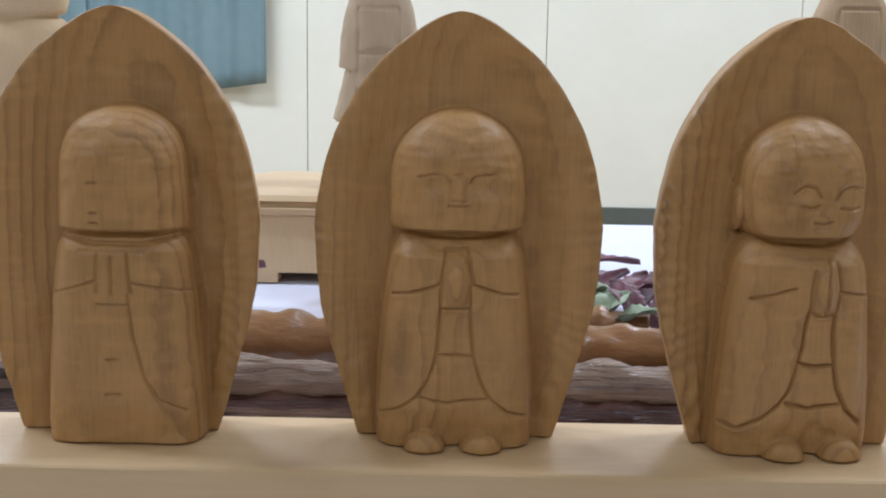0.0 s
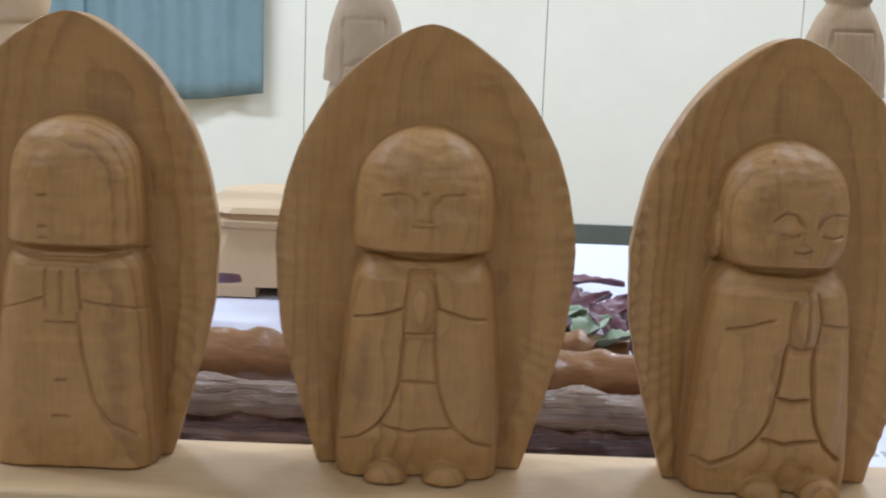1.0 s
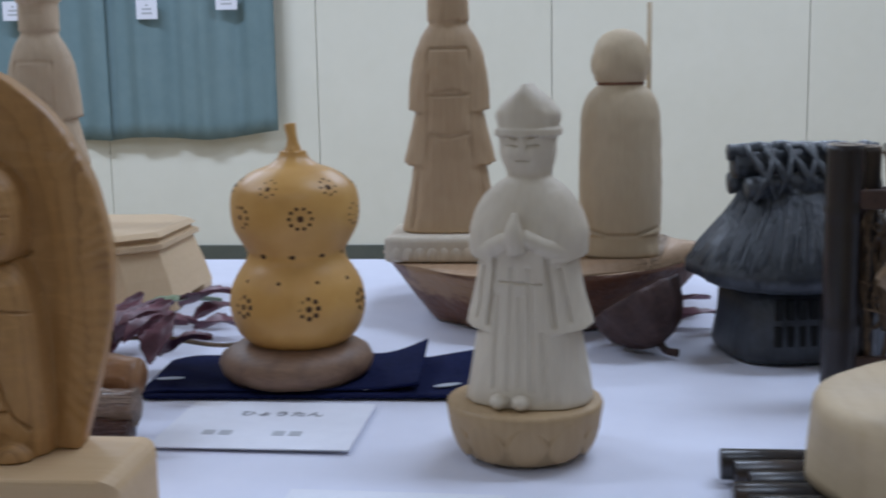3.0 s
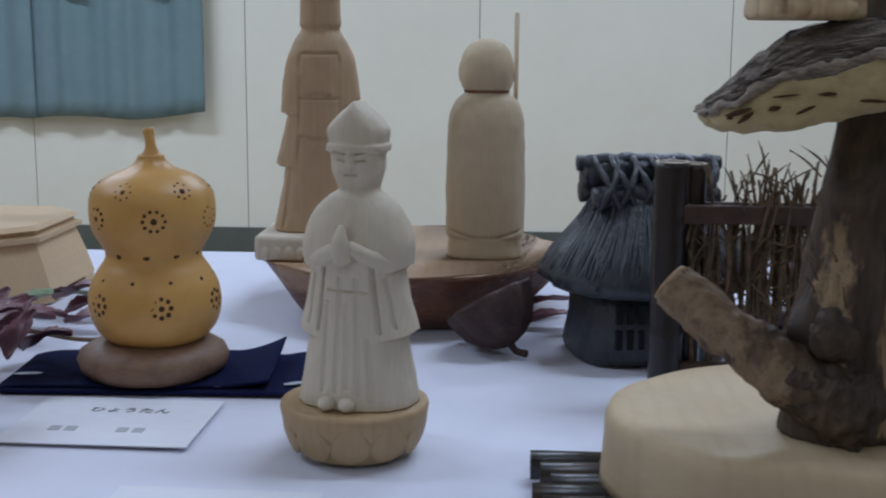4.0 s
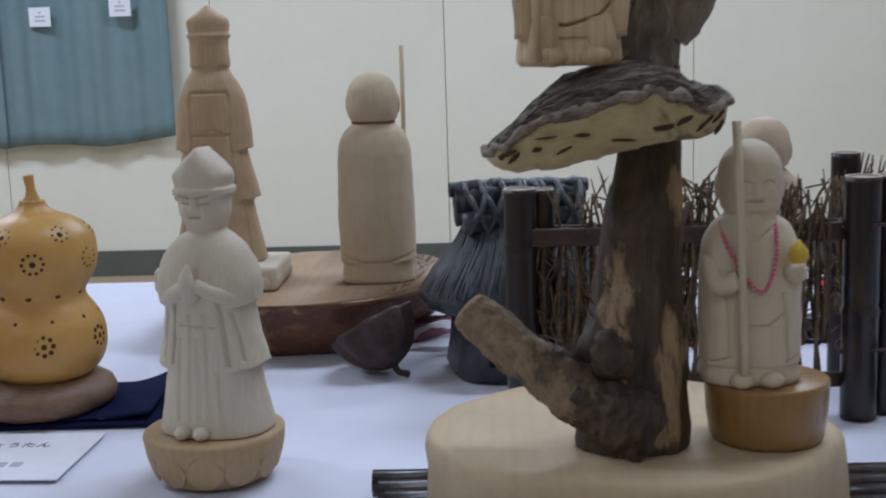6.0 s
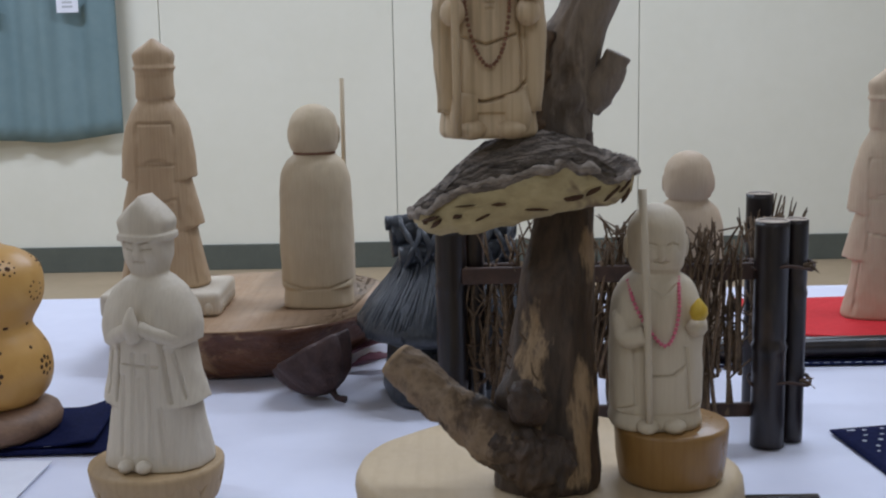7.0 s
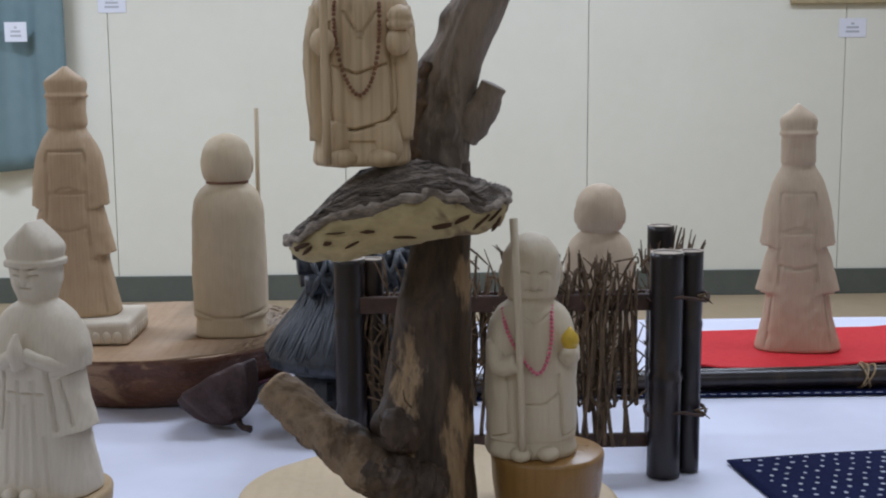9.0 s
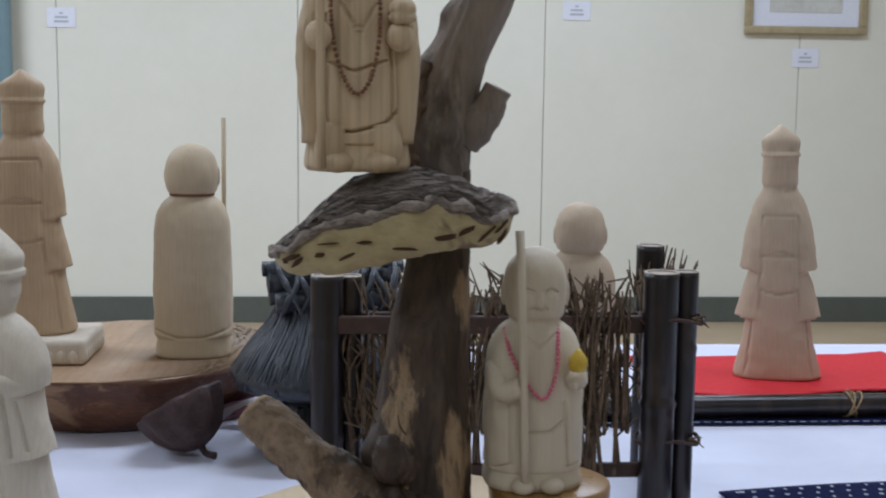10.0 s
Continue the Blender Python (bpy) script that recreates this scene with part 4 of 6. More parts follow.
MONK = [(0.0, 0.0315, 0.025, 3.0), (0.003, 0.0325, 0.0265, 3.0), (0.018, 0.0315, 0.026, 3.0), (0.0195, 0.0335, 0.0275, 3.0), (0.06, 0.0340, 0.028, 2.8), (0.105, 0.0330, 0.027, 2.6), (0.122, 0.0315, 0.0255, 2.5), (0.134, 0.027, 0.0225, 2.3), (0.141, 0.020, 0.0185, 2.1), (0.1435, 0.0172, 0.017, 2.0),
        (0.146, 0.0205, 0.0195, 2.4), (0.155, 0.0225, 0.0225, 2.6), (0.168, 0.0222, 0.022, 2.4), (0.178, 0.0190, 0.019, 2.0), (0.185, 0.012, 0.012, 2.0), (0.188, 0.004, 0.004, 2.0)]
MONK_CUTS = [(-0.033, 0.026, -0.012, 0.019, 0.001, 0.0015), (0.033, 0.026, 0.012, 0.019, 0.001, 0.0015), (-0.012, 0.019, 0.012, 0.019, 0.001, 0.0015)]


def ears(bm):
    for sx in (-1, 1):
        bmesh.ops.create_uvsphere(bm, u_segments=10, v_segments=8, radius=1.0, matrix=Matrix.Translation((sx * 0.0222, 0.002, 0.158)) @ Matrix.Diagonal((0.0022, 0.0045, 0.0085, 1)))


def rod(x0, y0, z0, x1, y1, z1, r):
    return lambda bm: tube([(x0, y0, z0), (x1, y1, z1)], [r, r], 10, 2, bm=bm)


def bead_row(ob_name, pts, r, mat, label):
    line = spline(pts, 160)
    t = thing(ob_name, (0, 0, 0), label, "beads")
    last, src = None, None
    for p in line:
        if last is None or (p - last).length > 1.75 * r:
            if src is None:
                bm = bmesh.new()
                bmesh.ops.create_icosphere(bm, subdivisions=2, radius=r)
                src = part("bead", bm, mat, t)
                src.location = p
            else:
                o = new("bead", src.data)
                o.parent, o.location = t, p
            last = p
    return t


figure("monk_statue", [(h * 0.99, a, b, e) for h, a, b, e in MONK], (0.4410, 0.495, SLAB), M_MONK, "pale carved wooden monk figure seen from behind with a staff", "statue", MONK_CUTS, extra=(ears, rod(0.0245, 0.024, 0.06, 0.0250, 0.027, 0.208, 0.0021)), turn=0)
bead_row("bead_necklace", [(0.4410 + 0.0183 * math.cos(a), 0.495 + 0.018 * math.sin(a), SLAB + 0.1420) for a in (math.pi * (0.9 + 1.2 * k / 12) for k in range(13))], 0.0014, M_BROWN_BEAD, "fine brown bead necklace round the wooden monk's neck")
figure("monk_statue", MONK, (0.787, 0.505, TABLE), M_PINK, "pinkish carved wooden monk figure behind the twig fence", "statue", MONK_CUTS, extra=(ears,), turn=-10)
figure("monk_statue", [(h * 1.45, a * 1.7, b * 1.5, e) for h, a, b, e in MONK], (-0.375, 0.55, TABLE), M_PALE, "large pale carved wooden figure at the table's back", "statue", (), turn=10)

# ---- gourd on a stand, with cloth and name card ----
GX, GY = 0.2155, 0.269
cl = sheet(-0.100, 0.116, -0.050, 0.050, 60, 30, lambda x, y: 0.0024 + 0.0012 * (1 + math.sin(14 * y + 6 * x)) * 0.5 + 0.006 * max(0.0, (x - 0.08) / 0.036) * max(0.0, y / 0.05), 0.0018)
cloth = link("indigo_cloth", cl, M_INDIGO)
fold = sheet(-0.108, 0.080, -0.042, 0.046, 60, 30, lambda x, y: 0.0060 + 0.0016 * math.sin(17 * y + 9 * x) + 0.011 * max(0.0, (x - 0.045) / 0.035) ** 1.6 * (0.35 + 0.65 * max(0.0, (y + 0.01) / 0.056)) - 0.0035 * max(0.0, (-x - 0.085) / 0.023) ** 2, 0.0018)
part("fold", fold, M_INDIGO, cloth, "upper folded layer with a lifted corner")
cloth.matrix_world = pose(0.219, 0.275, TABLE, 0, 0, 2)
tagged(cloth, "dark indigo cloth with white leaf pattern under the gourd", "cloth", "indigo cloths")
rng = random.Random(5)
for dx, dy in ((-0.088, -0.028), (-0.02, -0.039), (0.050, -0.038), (0.098, -0.030)):
    bm = bmesh.new()
    bmesh.ops.create_circle(bm, cap_ends=True, segments=14, radius=1.0, matrix=Matrix.Diagonal((0.010, 0.0035, 1, 1)))
    o = part("print_mark", bm, M_DOT, cloth)
    o.matrix_local = pose(dx, dy, 0.0082 + (0.0005 if dx < 0.04 else -0.0035), 0, 0, rng.uniform(-30, 30))

stand = tagged(link("gourd_stand", lathe([(0.030, 0.0005), (0.044, 0.001), (0.0495, 0.006), (0.0515, 0.013), (0.049, 0.019), (0.042, 0.0235), (0.030, 0.0255), (0.01, 0.0258)], 64, None, 0.0018, 2), M_STAND), "round brown turned wooden stand under the gourd", "stand")
stand.matrix_world = pose(GX - 0.002, GY, TABLE + 0.0042)
gourd = thing("gourd", (GX, GY, 0.7155), "varnished yellow bottle gourd pierced with flower patterns", "gourd")
PROFILE = [(0.012, 0.0), (0.028, 0.0025), (0.040, 0.012), (0.0452, 0.027), (0.0438, 0.042), (0.0385, 0.053), (0.0335, 0.0605), (0.0325, 0.066), (0.0355, 0.072), (0.0415, 0.083), (0.0430, 0.096), (0.0400, 0.109), (0.029, 0.1185), (0.0165, 0.1235), (0.0105, 0.128), (0.0085, 0.1325)]
dense = [(v.x, v.y) for v in spline([(r, z, 0) for r, z in PROFILE], 70)]
part("body", lathe(dense, 72, None, 0.0006, 6), M_GOURD, gourd)
part("stem", tube([(0, 0, 0.132), (0, 0, 0.139), (-0.002, 0.002, 0.150)], [0.0065, 0.0036, 0.0038], 12, 10, 0.0004, 200), M_GOURD, gourd, "short dried stem")


def on_gourd(az, z, r, mesh=[]):
    rr, nz = 0.0, 0.0
    for (r0, z0), (r1, z1) in zip(dense, dense[1:]):
        if z0 <= z <= z1:
            k = (z - z0) / (z1 - z0 + 1e-9)
            rr, nz = r0 + (r1 - r0) * k, -(r1 - r0) / (z1 - z0 + 1e-9)
    nrm = Vector((math.cos(az), math.sin(az), nz)).normalized()
    if not mesh:
        bm = bmesh.new()
        # raised dark disc: scorch and the hole's inner shade in one tone
        bmesh.ops.create_cone(bm, cap_ends=True, segments=12, radius1=1.0, radius2=0.7, depth=0.5)
        mesh.append(part("hole", bm, M_HOLE, gourd, "dark burnt hole"))
        o = mesh[0]
    else:
        o = new("hole", mesh[0].data)
        o.parent = gourd
    o.matrix_local = Matrix.Translation((rr * math.cos(az), rr * math.sin(az), z)) @ nrm.to_track_quat("Z", "Y").to_matrix().to_4x4() @ Matrix.Diagonal((r, r, 0.0008, 1))


for k in range(6):
    for az0, zc, count, ring, hr in ((-69, 0.034, 8, 0.0064, 0.0018), (-73, 0.092, 10, 0.0068, 0.0013), (-43, 0.111, 8, 0.0048, 0.0010)):
        az = radians(az0 + 60 * k)
        rc = 0.045 if zc < 0.06 else 0.04 if zc < 0.1 else 0.034
        on_gourd(az, zc, 0.0022)
        for j in range(count):
            t = 2 * math.pi * j / count
            on_gourd(az + ring * math.cos(t) / rc, zc + ring * math.sin(t), hr)
for k in range(10):
    on_gourd(radians(-83 + 36 * k), 0.066, 0.0026)
    on_gourd(radians(-95 + 36 * k), 0.050, 0.0015)

card = thing("name_card", (0.217, 0.166, TABLE), "white paper name card lying on the tablecloth", "card", turn=-1)
part("paper", box(-0.0585, 0.0585, -0.046, 0.046, 0.0012, 0.002), M_PAPER, card, smooth=False)


def writing(body, size, place, parent):
    cu = bpy.data.curves.new("writing", "FONT")
    cu.body, cu.size, cu.align_x, cu.align_y, cu.extrude = body, size, "CENTER", "CENTER", 0.0001
    tmp = new("writing", cu)
    bpy.context.view_layer.update()
    me = bpy.data.meshes.new_from_object(tmp.evaluated_get(bpy.context.evaluated_depsgraph_get()))
    bpy.data.objects.remove(tmp)
    me.materials.append(M_INK)
    o = new("writing", me)
    o.parent, o.location = parent, place
    return o


writing("ひょうたん", 0.0105, (0.004, 0.020, 0.0022), card)
for x0, x1 in ((-0.034, -0.027), (-0.024, -0.017), (0.008, 0.015), (0.018, 0.025)):
    part("name_bar", box(x0, x1, -0.022, -0.014, 0.002, 0.0023), M_FAINT, card, smooth=False)

second = thing("name_card", (0.309, 0.009, TABLE), "white paper name card lying before the praying figure", "card", turn=-2)
part("paper", box(-0.0545, 0.0545, -0.046, 0.046, 0.0012, 0.002), M_PAPER, second, smooth=False)
for x0, x1, y0 in ((-0.02, 0.02, 0.014), (-0.034, -0.015, -0.022), (0.010, 0.029, -0.022)):
    part("name_bar", box(x0, x1, y0, y0 + 0.008, 0.002, 0.0023), M_FAINT, second, smooth=False)

# ---- white praying figure on its lotus base ----
def pedestal(name, place, r, h, mat, label, petals):
    b = thing(name, place, label, "pedestal", "round pedestals")
    part("bowl", lathe([(r * (0.70 if petals else 0.88), 0.0006), (r * (0.78 if petals else 0.92), h * 0.1), (r * (0.92 if petals else 0.97), h * 0.45), (r * 0.985, h * 0.75), (r, h * 0.92), (r * 0.985, h * 0.985), (r * 0.95, h), (r * 0.3, h + 0.0002)], 72, None, 0.0005, r * 90), mat, b)
    src = None
    for k in range(petals):
        a = 2 * math.pi * (k + 0.35) / petals
        if src is None:
            bm = bmesh.new()
            bmesh.ops.create_uvsphere(bm, u_segments=14, v_segments=10, radius=1.0, matrix=Matrix.Diagonal((r * math.pi / petals * 0.97, 0.0016, h * 0.40, 1)))
            for v in bm.verts:
                v.co.x *= 1 - 0.35 * max(0, v.co.z / (h * 0.4))
            src = part("petal", bm, mat, b)
            o = src
        else:
            o = new("petal", src.data)
            o.parent = b
        o.matrix_local = pose(r * 0.905 * math.cos(a), r * 0.905 * math.sin(a), h * 0.48) @ pose(0, 0, 0, 0, 0, math.degrees(a) + 90) @ pose(0, 0, 0, 16)
    return b


PX, PY = 0.3725, 0.129
pedestal("pedestal", (PX, PY, TABLE), 0.0432, 0.031, M_BASE, "round brown wooden base carved as a lotus", 11)
PRIEST = [(0.0, 0.0335, 0.027, 2.4), (0.003, 0.0345, 0.0275, 2.4), (0.03, 0.0300, 0.025, 2.3), (0.055, 0.0268, 0.023, 2.3), (0.075, 0.0262, 0.023, 2.3), (0.092, 0.0290, 0.0235, 2.3), (0.105, 0.0275, 0.0222, 2.2), (0.115, 0.0232, 0.0195, 2.1),
          (0.122, 0.0172, 0.0160, 2.0), (0.1255, 0.0122, 0.0125, 2.0), (0.129, 0.0122, 0.0135, 2.1), (0.138, 0.0148, 0.0157, 2.3), (0.147, 0.0154, 0.016, 2.4), (0.1485, 0.0175, 0.0180, 2.5), (0.152, 0.0175, 0.0180, 2.5), (0.1535, 0.0160, 0.0165, 2.6),
          (0.160, 0.0172, 0.0162, 2.6), (0.165, 0.0140, 0.0155, 2.4), (0.171, 0.0080, 0.0140, 2.2), (0.1765, 0.0015, 0.0100, 2.0)]
PRIEST_CUTS = [(-0.0135, 0.083, -0.018, 0.044, 0.001, 0.0016), (0.0135, 0.083, 0.018, 0.044, 0.001, 0.0016), (0.005, 0.075, 0.007, 0.01, 0.0012, 0.0007), (-0.004, 0.075, -0.006, 0.01, 0.0012, 0.0007), (0.012, 0.040, 0.015, 0.006, 0.0012, 0.0007), (-0.011, 0.068, 0.011, 0.067, 0.0008, 0.0006),
               (-0.009, 0.1445, -0.003, 0.1435, 0.0006, 0.0012), (0.003, 0.1435, 0.009, 0.1445, 0.0006, 0.0012), (-0.008, 0.1395, -0.003, 0.1390, 0.0006, 0.0011), (0.003, 0.1390, 0.008, 0.1395, 0.0006, 0.0011), (-0.003, 0.1315, 0.003, 0.1315, 0.0006, 0.0010), (0.0, 0.060, 0.0015, 0.012, 0.0013, 0.0006), (-0.012, 0.060, -0.014, 0.010, 0.0013, 0.0006), (0.020, 0.075, 0.026, 0.046, 0.0009, 0.0009), (-0.021, 0.075, -0.025, 0.047, 0.0009, 0.0009)]


def praying(bm):
    for sx in (-1, 1):
        tube([(sx * 0.0265, -0.002, 0.0855), (sx * 0.0195, -0.0125, 0.0840), (sx * 0.0105, -0.0210, 0.0880), (sx * 0.0020, -0.0262, 0.0935)], [0.0070, 0.0062, 0.0052, 0.0036], 16, 20, 0.0006, 150, bm=bm)
    tube([(-0.0005, -0.0245, 0.085), (-0.0015, -0.0280, 0.0950), (-0.001, -0.0268, 0.1055)], [0.0058, 0.0050, 0.0012], 14, 10, bm=bm)
    for fx in (-0.010, 0.002):
        bmesh.ops.create_uvsphere(bm, u_segments=12, v_segments=8, radius=1.0, matrix=Matrix.Translation((fx, -0.028, 0.004)) @ Matrix.Diagonal((0.0052, 0.007, 0.0042, 1)))


figure("praying_statue", [(h * 0.972, a, b, e) for h, a, b, e in PRIEST], (PX + 0.003, PY, TABLE + 0.0314), M_WHITE, "whitish carved wooden praying figure with a pointed hat", "statue", [(*q[:5], q[5] * (0.9 if q[1] > 0.125 else 1.3)) for q in PRIEST_CUTS], [(0, 0.139, 0.003, 0.006, 0.0022), (-0.006, 0.136, 0.004, 0.004, 0.0008), (0.006, 0.136, 0.004, 0.004, 0.0008)], extra=(praying,), turn=-12, n=180, levels=320, sleeves=((0.043, 0.079, 0.0070), (0.081, 0.118, 0.0045)), folds=(0.008, 11, 0.060), facet=0.0007)

# ---- dried lotus pod ----
pod = thing("lotus_pod", (0.464, 0.352, 0.693), "dark dried lotus seed pod lying on its side", "seed pod")
loops = []
for k, r in ((0.0, 0.005), (0.003, 0.013), (0.009, 0.0215), (0.019, 0.029), (0.029, 0.033), (0.036, 0.034), (0.039, 0.0335), (0.038, 0.029), (0.035, 0.010)):
    loops.append([(r * (1 + 0.07 * math.cos(9 * a) + 0.10 * noise.noise(Vector((2 * math.cos(a), 2 * math.sin(a), k * 60)))) * math.cos(a), r * (1 + 0.07 * math.cos(9 * a) + 0.10 * noise.noise(Vector((2 * math.cos(a), 2 * math.sin(a), k * 60)))) * math.sin(a), k) for a in (2 * math.pi * j / 54 for j in range(54))])
pb = part("cup", rings(loops), M_POD, pod)
pb.matrix_local = pose(0, 0.004, 0.004, -16, -30, 0)
part("stem", tube([(0.0, 0.003, 0.006), (0.004, -0.003, 0.0015), (0.012, -0.008, 0.0005)], [0.0035, 0.0028, 0.0032], 8, 6, 0.0005, 200), M_POD, pod)

# ---- thatched clay hut ----
hut = thing("clay_hut", (0.5665, 0.376, TABLE), "black clay model of a thatched hut", "model house", turn=12)


def squares(rows, n=72, e=3.4):
    out = []
    for z, w, d, rg in rows:
        lp = []
        for j in range(n):
            t = 2 * math.pi * j / n
            c, s = math.cos(t), math.sin(t)
            q = 1 + rg * noise.noise(Vector((c * 9, s * 9, z * 30)))
            lp.append((w * q * math.copysign(abs(c) ** (2 / e), c), d * q * math.copysign(abs(s) ** (2 / e), s), z))
        out.append(lp)
    return out


part("wall", rings(squares([(0.0006, 0.057, 0.050, 0.02), (0.006, 0.059, 0.052, 0.02), (0.03, 0.055, 0.049, 0.015), (0.056, 0.054, 0.048, 0.01)])), M_CLAY, hut)
part("roof", rings(squares([(0.050, 0.052, 0.045, 0.02), (0.052, 0.066, 0.058, 0.04), (0.058, 0.0790, 0.0685, 0.05), (0.066, 0.0795, 0.0685, 0.05), (0.085, 0.066, 0.0565, 0.05), (0.105, 0.050, 0.040, 0.06), (0.118, 0.043, 0.030, 0.06), (0.124, 0.042, 0.026, 0.06)], 90, 2.6)), M_CLAY, hut)
rng = random.Random(11)
strand = None
for k in range(210):
    a = 2 * math.pi * (k + rng.uniform(-0.4, 0.4)) / 210
    low, high, lean = rng.uniform(0.058, 0.076), rng.uniform(0.100, 0.122), rng.uniform(-0.06, 0.06)
    line = []
    for q in range(5):
        z = high + (low - high) * q / 4
        w, d = lerp_table([(0.056, 0.0790, 0.0685), (0.066, 0.0795, 0.0685), (0.085, 0.0655, 0.0560), (0.105, 0.0495, 0.0395), (0.122, 0.0425, 0.0275)], z)
        c, t = math.cos(a + lean * q / 4), math.sin(a + lean * q / 4)
        line.append((w * math.copysign(abs(c) ** 0.77, c), d * math.copysign(abs(t) ** 0.77, t), z))
    part("thatch", tube(line, [0.0008, 0.0013, 0.0016, 0.0014, 0.0006], 6, 9, 0.0004, 160), M_CLAY, hut)
part("ridge", tube([(-0.052, 0, 0.137), (-0.02, 0, 0.139), (0.02, 0, 0.138), (0.052, 0, 0.137)], [0.0105, 0.0115, 0.0112, 0.0105], 28, 60, 0.0030, 75, 1.0, seed=21), M_CLAY, hut)
part("ridge", tube([(-0.048, -0.018, 0.122), (0, -0.020, 0.125), (0.048, -0.018, 0.122)], [0.008, 0.009, 0.008], 12, 12, 0.002, 90), M_CLAY, hut)
part("ridge", tube([(-0.048, 0.018, 0.122), (0, 0.020, 0.125), (0.048, 0.018, 0.122)], [0.008, 0.009, 0.008], 12, 12, 0.002, 90), M_CLAY, hut)
part("ridge_cap", tube([(-0.056, 0, 0.146), (-0.02, 0, 0.147), (0.03, 0, 0.146), (0.056, 0, 0.146)], [0.0060, 0.0068, 0.0064, 0.0060], 24, 60, 0.0020, 80, 1.0, seed=23), M_CLAY, hut)
for k in range(6):
    for s in (-1, 1):
        x = -0.036 + 0.0145 * k + rng.uniform(-0.003, 0.003)
        part("tie", tube([(x - 0.008 * s, -0.026, 0.114), (x, -0.028, 0.130), (x + 0.007 * s, -0.018, 0.144), (x + 0.008 * s, -0.006, 0.151)], [0.0020, 0.0027, 0.0025, 0.0018], 8, 16, 0.0014, 130), M_CLAY, hut)
# near-black blocks: the shade inside the lattice openings, put into colour
M_OPENING_SHADE = mottled("opening_shade", (0.004, 0.004, 0.004), (0.008, 0.008, 0.008), 50, 0.9)
for row in range(2):
    for k in range(9):
        part("lattice_opening", box(-0.037 + 0.0085 * k, -0.0325 + 0.0085 * k, -0.0512, -0.047, 0.014 + 0.019 * row, 0.028 + 0.019 * row), M_OPENING_SHADE, hut, smooth=False)

# ---- twig fence with bamboo posts ----
fence = thing("twig_fence", (0, 0, TABLE), "low twig fence with dark bamboo posts", "fence")


def bamboo(x, y, h, r, joints, top_cut=True):
    rows = []
    steps = 40
    for i in range(steps + 1):
        z = 0.0008 + h * i / steps
        k = 1 + sum(0.09 * math.exp(-((z - j) / 0.0018) ** 2) - 0.05 * math.exp(-((z - j - 0.004) / 0.002) ** 2) for j in joints)
        rows.append((r * k, z))
    rows += [(r * 0.84, h + 0.0009), (r * 0.80, h - 0.004)]
    bm = lathe(rows, 22)
    bmesh.ops.translate(bm, verts=bm.verts, vec=(x, y, 0))
    p = part("post", bm, M_BAMBOO, fence)
    rim = lathe([(r * 0.2, h - 0.003), (r * 0.8, h - 0.002), (r * 0.86, h + 0.0014), (r * 0.97, h + 0.0014), (r * 1.0, h + 0.0004)], 22)
    bmesh.ops.translate(rim, verts=rim.verts, vec=(x, y, 0))
    part("cut_end", rim, M_BAMBOO_END, p, "pale cut end of the bamboo")
    return p


F0, F1 = Vector((0.565, 0.235, 0)), Vector((0.787, 0.224, 0))
bamboo(0.565, 0.235, 0.160, 0.0112, (0.05, 0.12))
bamboo(0.5805, 0.246, 0.158, 0.0085, (0.06,))
bamboo(0.791, 0.223, 0.164, 0.0120, (0.075,))
bamboo(0.811, 0.235, 0.163, 0.0088, (0.055, 0.11))
bamboo(0.806, 0.318, 0.171, 0.0105, (0.07,))
part("rail", box(0.572, 0.785, 0.226, 0.2325, 0.122, 0.134, 0.0015), M_RAIL, fence, "flat dark wooden rail")
part("rail", box(0.572, 0.785, 0.2425, 0.248, 0.122, 0.134, 0.0015), M_RAIL, fence, "flat dark wooden rail")
part("rail", box(0.572, 0.785, 0.228, 0.2345, 0.020, 0.030, 0.0015), M_RAIL, fence, "flat dark wooden rail")
part("rail", box(0.799, 0.806, 0.245, 0.315, 0.122, 0.134, 0.0015), M_RAIL, fence, "flat dark wooden rail")
rng = random.Random(3)
kinds = []
for k in range(14):
    bend = [rng.uniform(-0.006, 0.006) for _ in range(4)]
    h = rng.uniform(0.140, 0.162)
    foot = 0.022 if k < 5 else rng.uniform(0.052, 0.066)
    bm = tube([(0, 0, foot), (bend[0], bend[1] * 0.5, h * 0.2 + foot * 0.6), (bend[2], bend[1], h * 0.7), (bend[3], -bend[1] * 0.5, h)], [0.0017, 0.0016, 0.0013, 0.0008], 5, 7, 0.0004, 160, seed=k)
    for q in range(4):
        z = h * rng.uniform(0.45, 0.95)
        s = rng.choice((-1, 1))
        tube([(0, 0, z), (s * rng.uniform(0.004, 0.011), rng.uniform(-0.004, 0.004), z + rng.uniform(0.004, 0.02))], [0.0009, 0.0004], 4, 2, bm=bm)
    kinds.append(bm)
meshes = []
for bm in kinds:
    o = part("twig", bm, M_TWIG, fence)
    meshes.append(o.data)
    o.location = F0.lerp(F1, rng.uniform(0.08, 0.93)) + Vector((0, rng.uniform(-0.002, 0.004), 0))
for k in range(128):
    o = new("twig", rng.choice(meshes[:5] if k % 4 == 0 else meshes[5:]))
    o.parent = fence
    o.location = F0.lerp(F1, 0.07 + 0.87 * k / 128) + Vector((rng.uniform(-0.001, 0.001), 0.003 + rng.uniform(-0.003, 0.004), 0))
    o.rotation_euler = (rng.uniform(-0.03, 0.03), rng.uniform(-0.07, 0.07), rng.uniform(0, 6.3))
    o.scale = (1, 1, rng.uniform(0.9, 1.03) * (0.84 if k < 20 else 1.0))
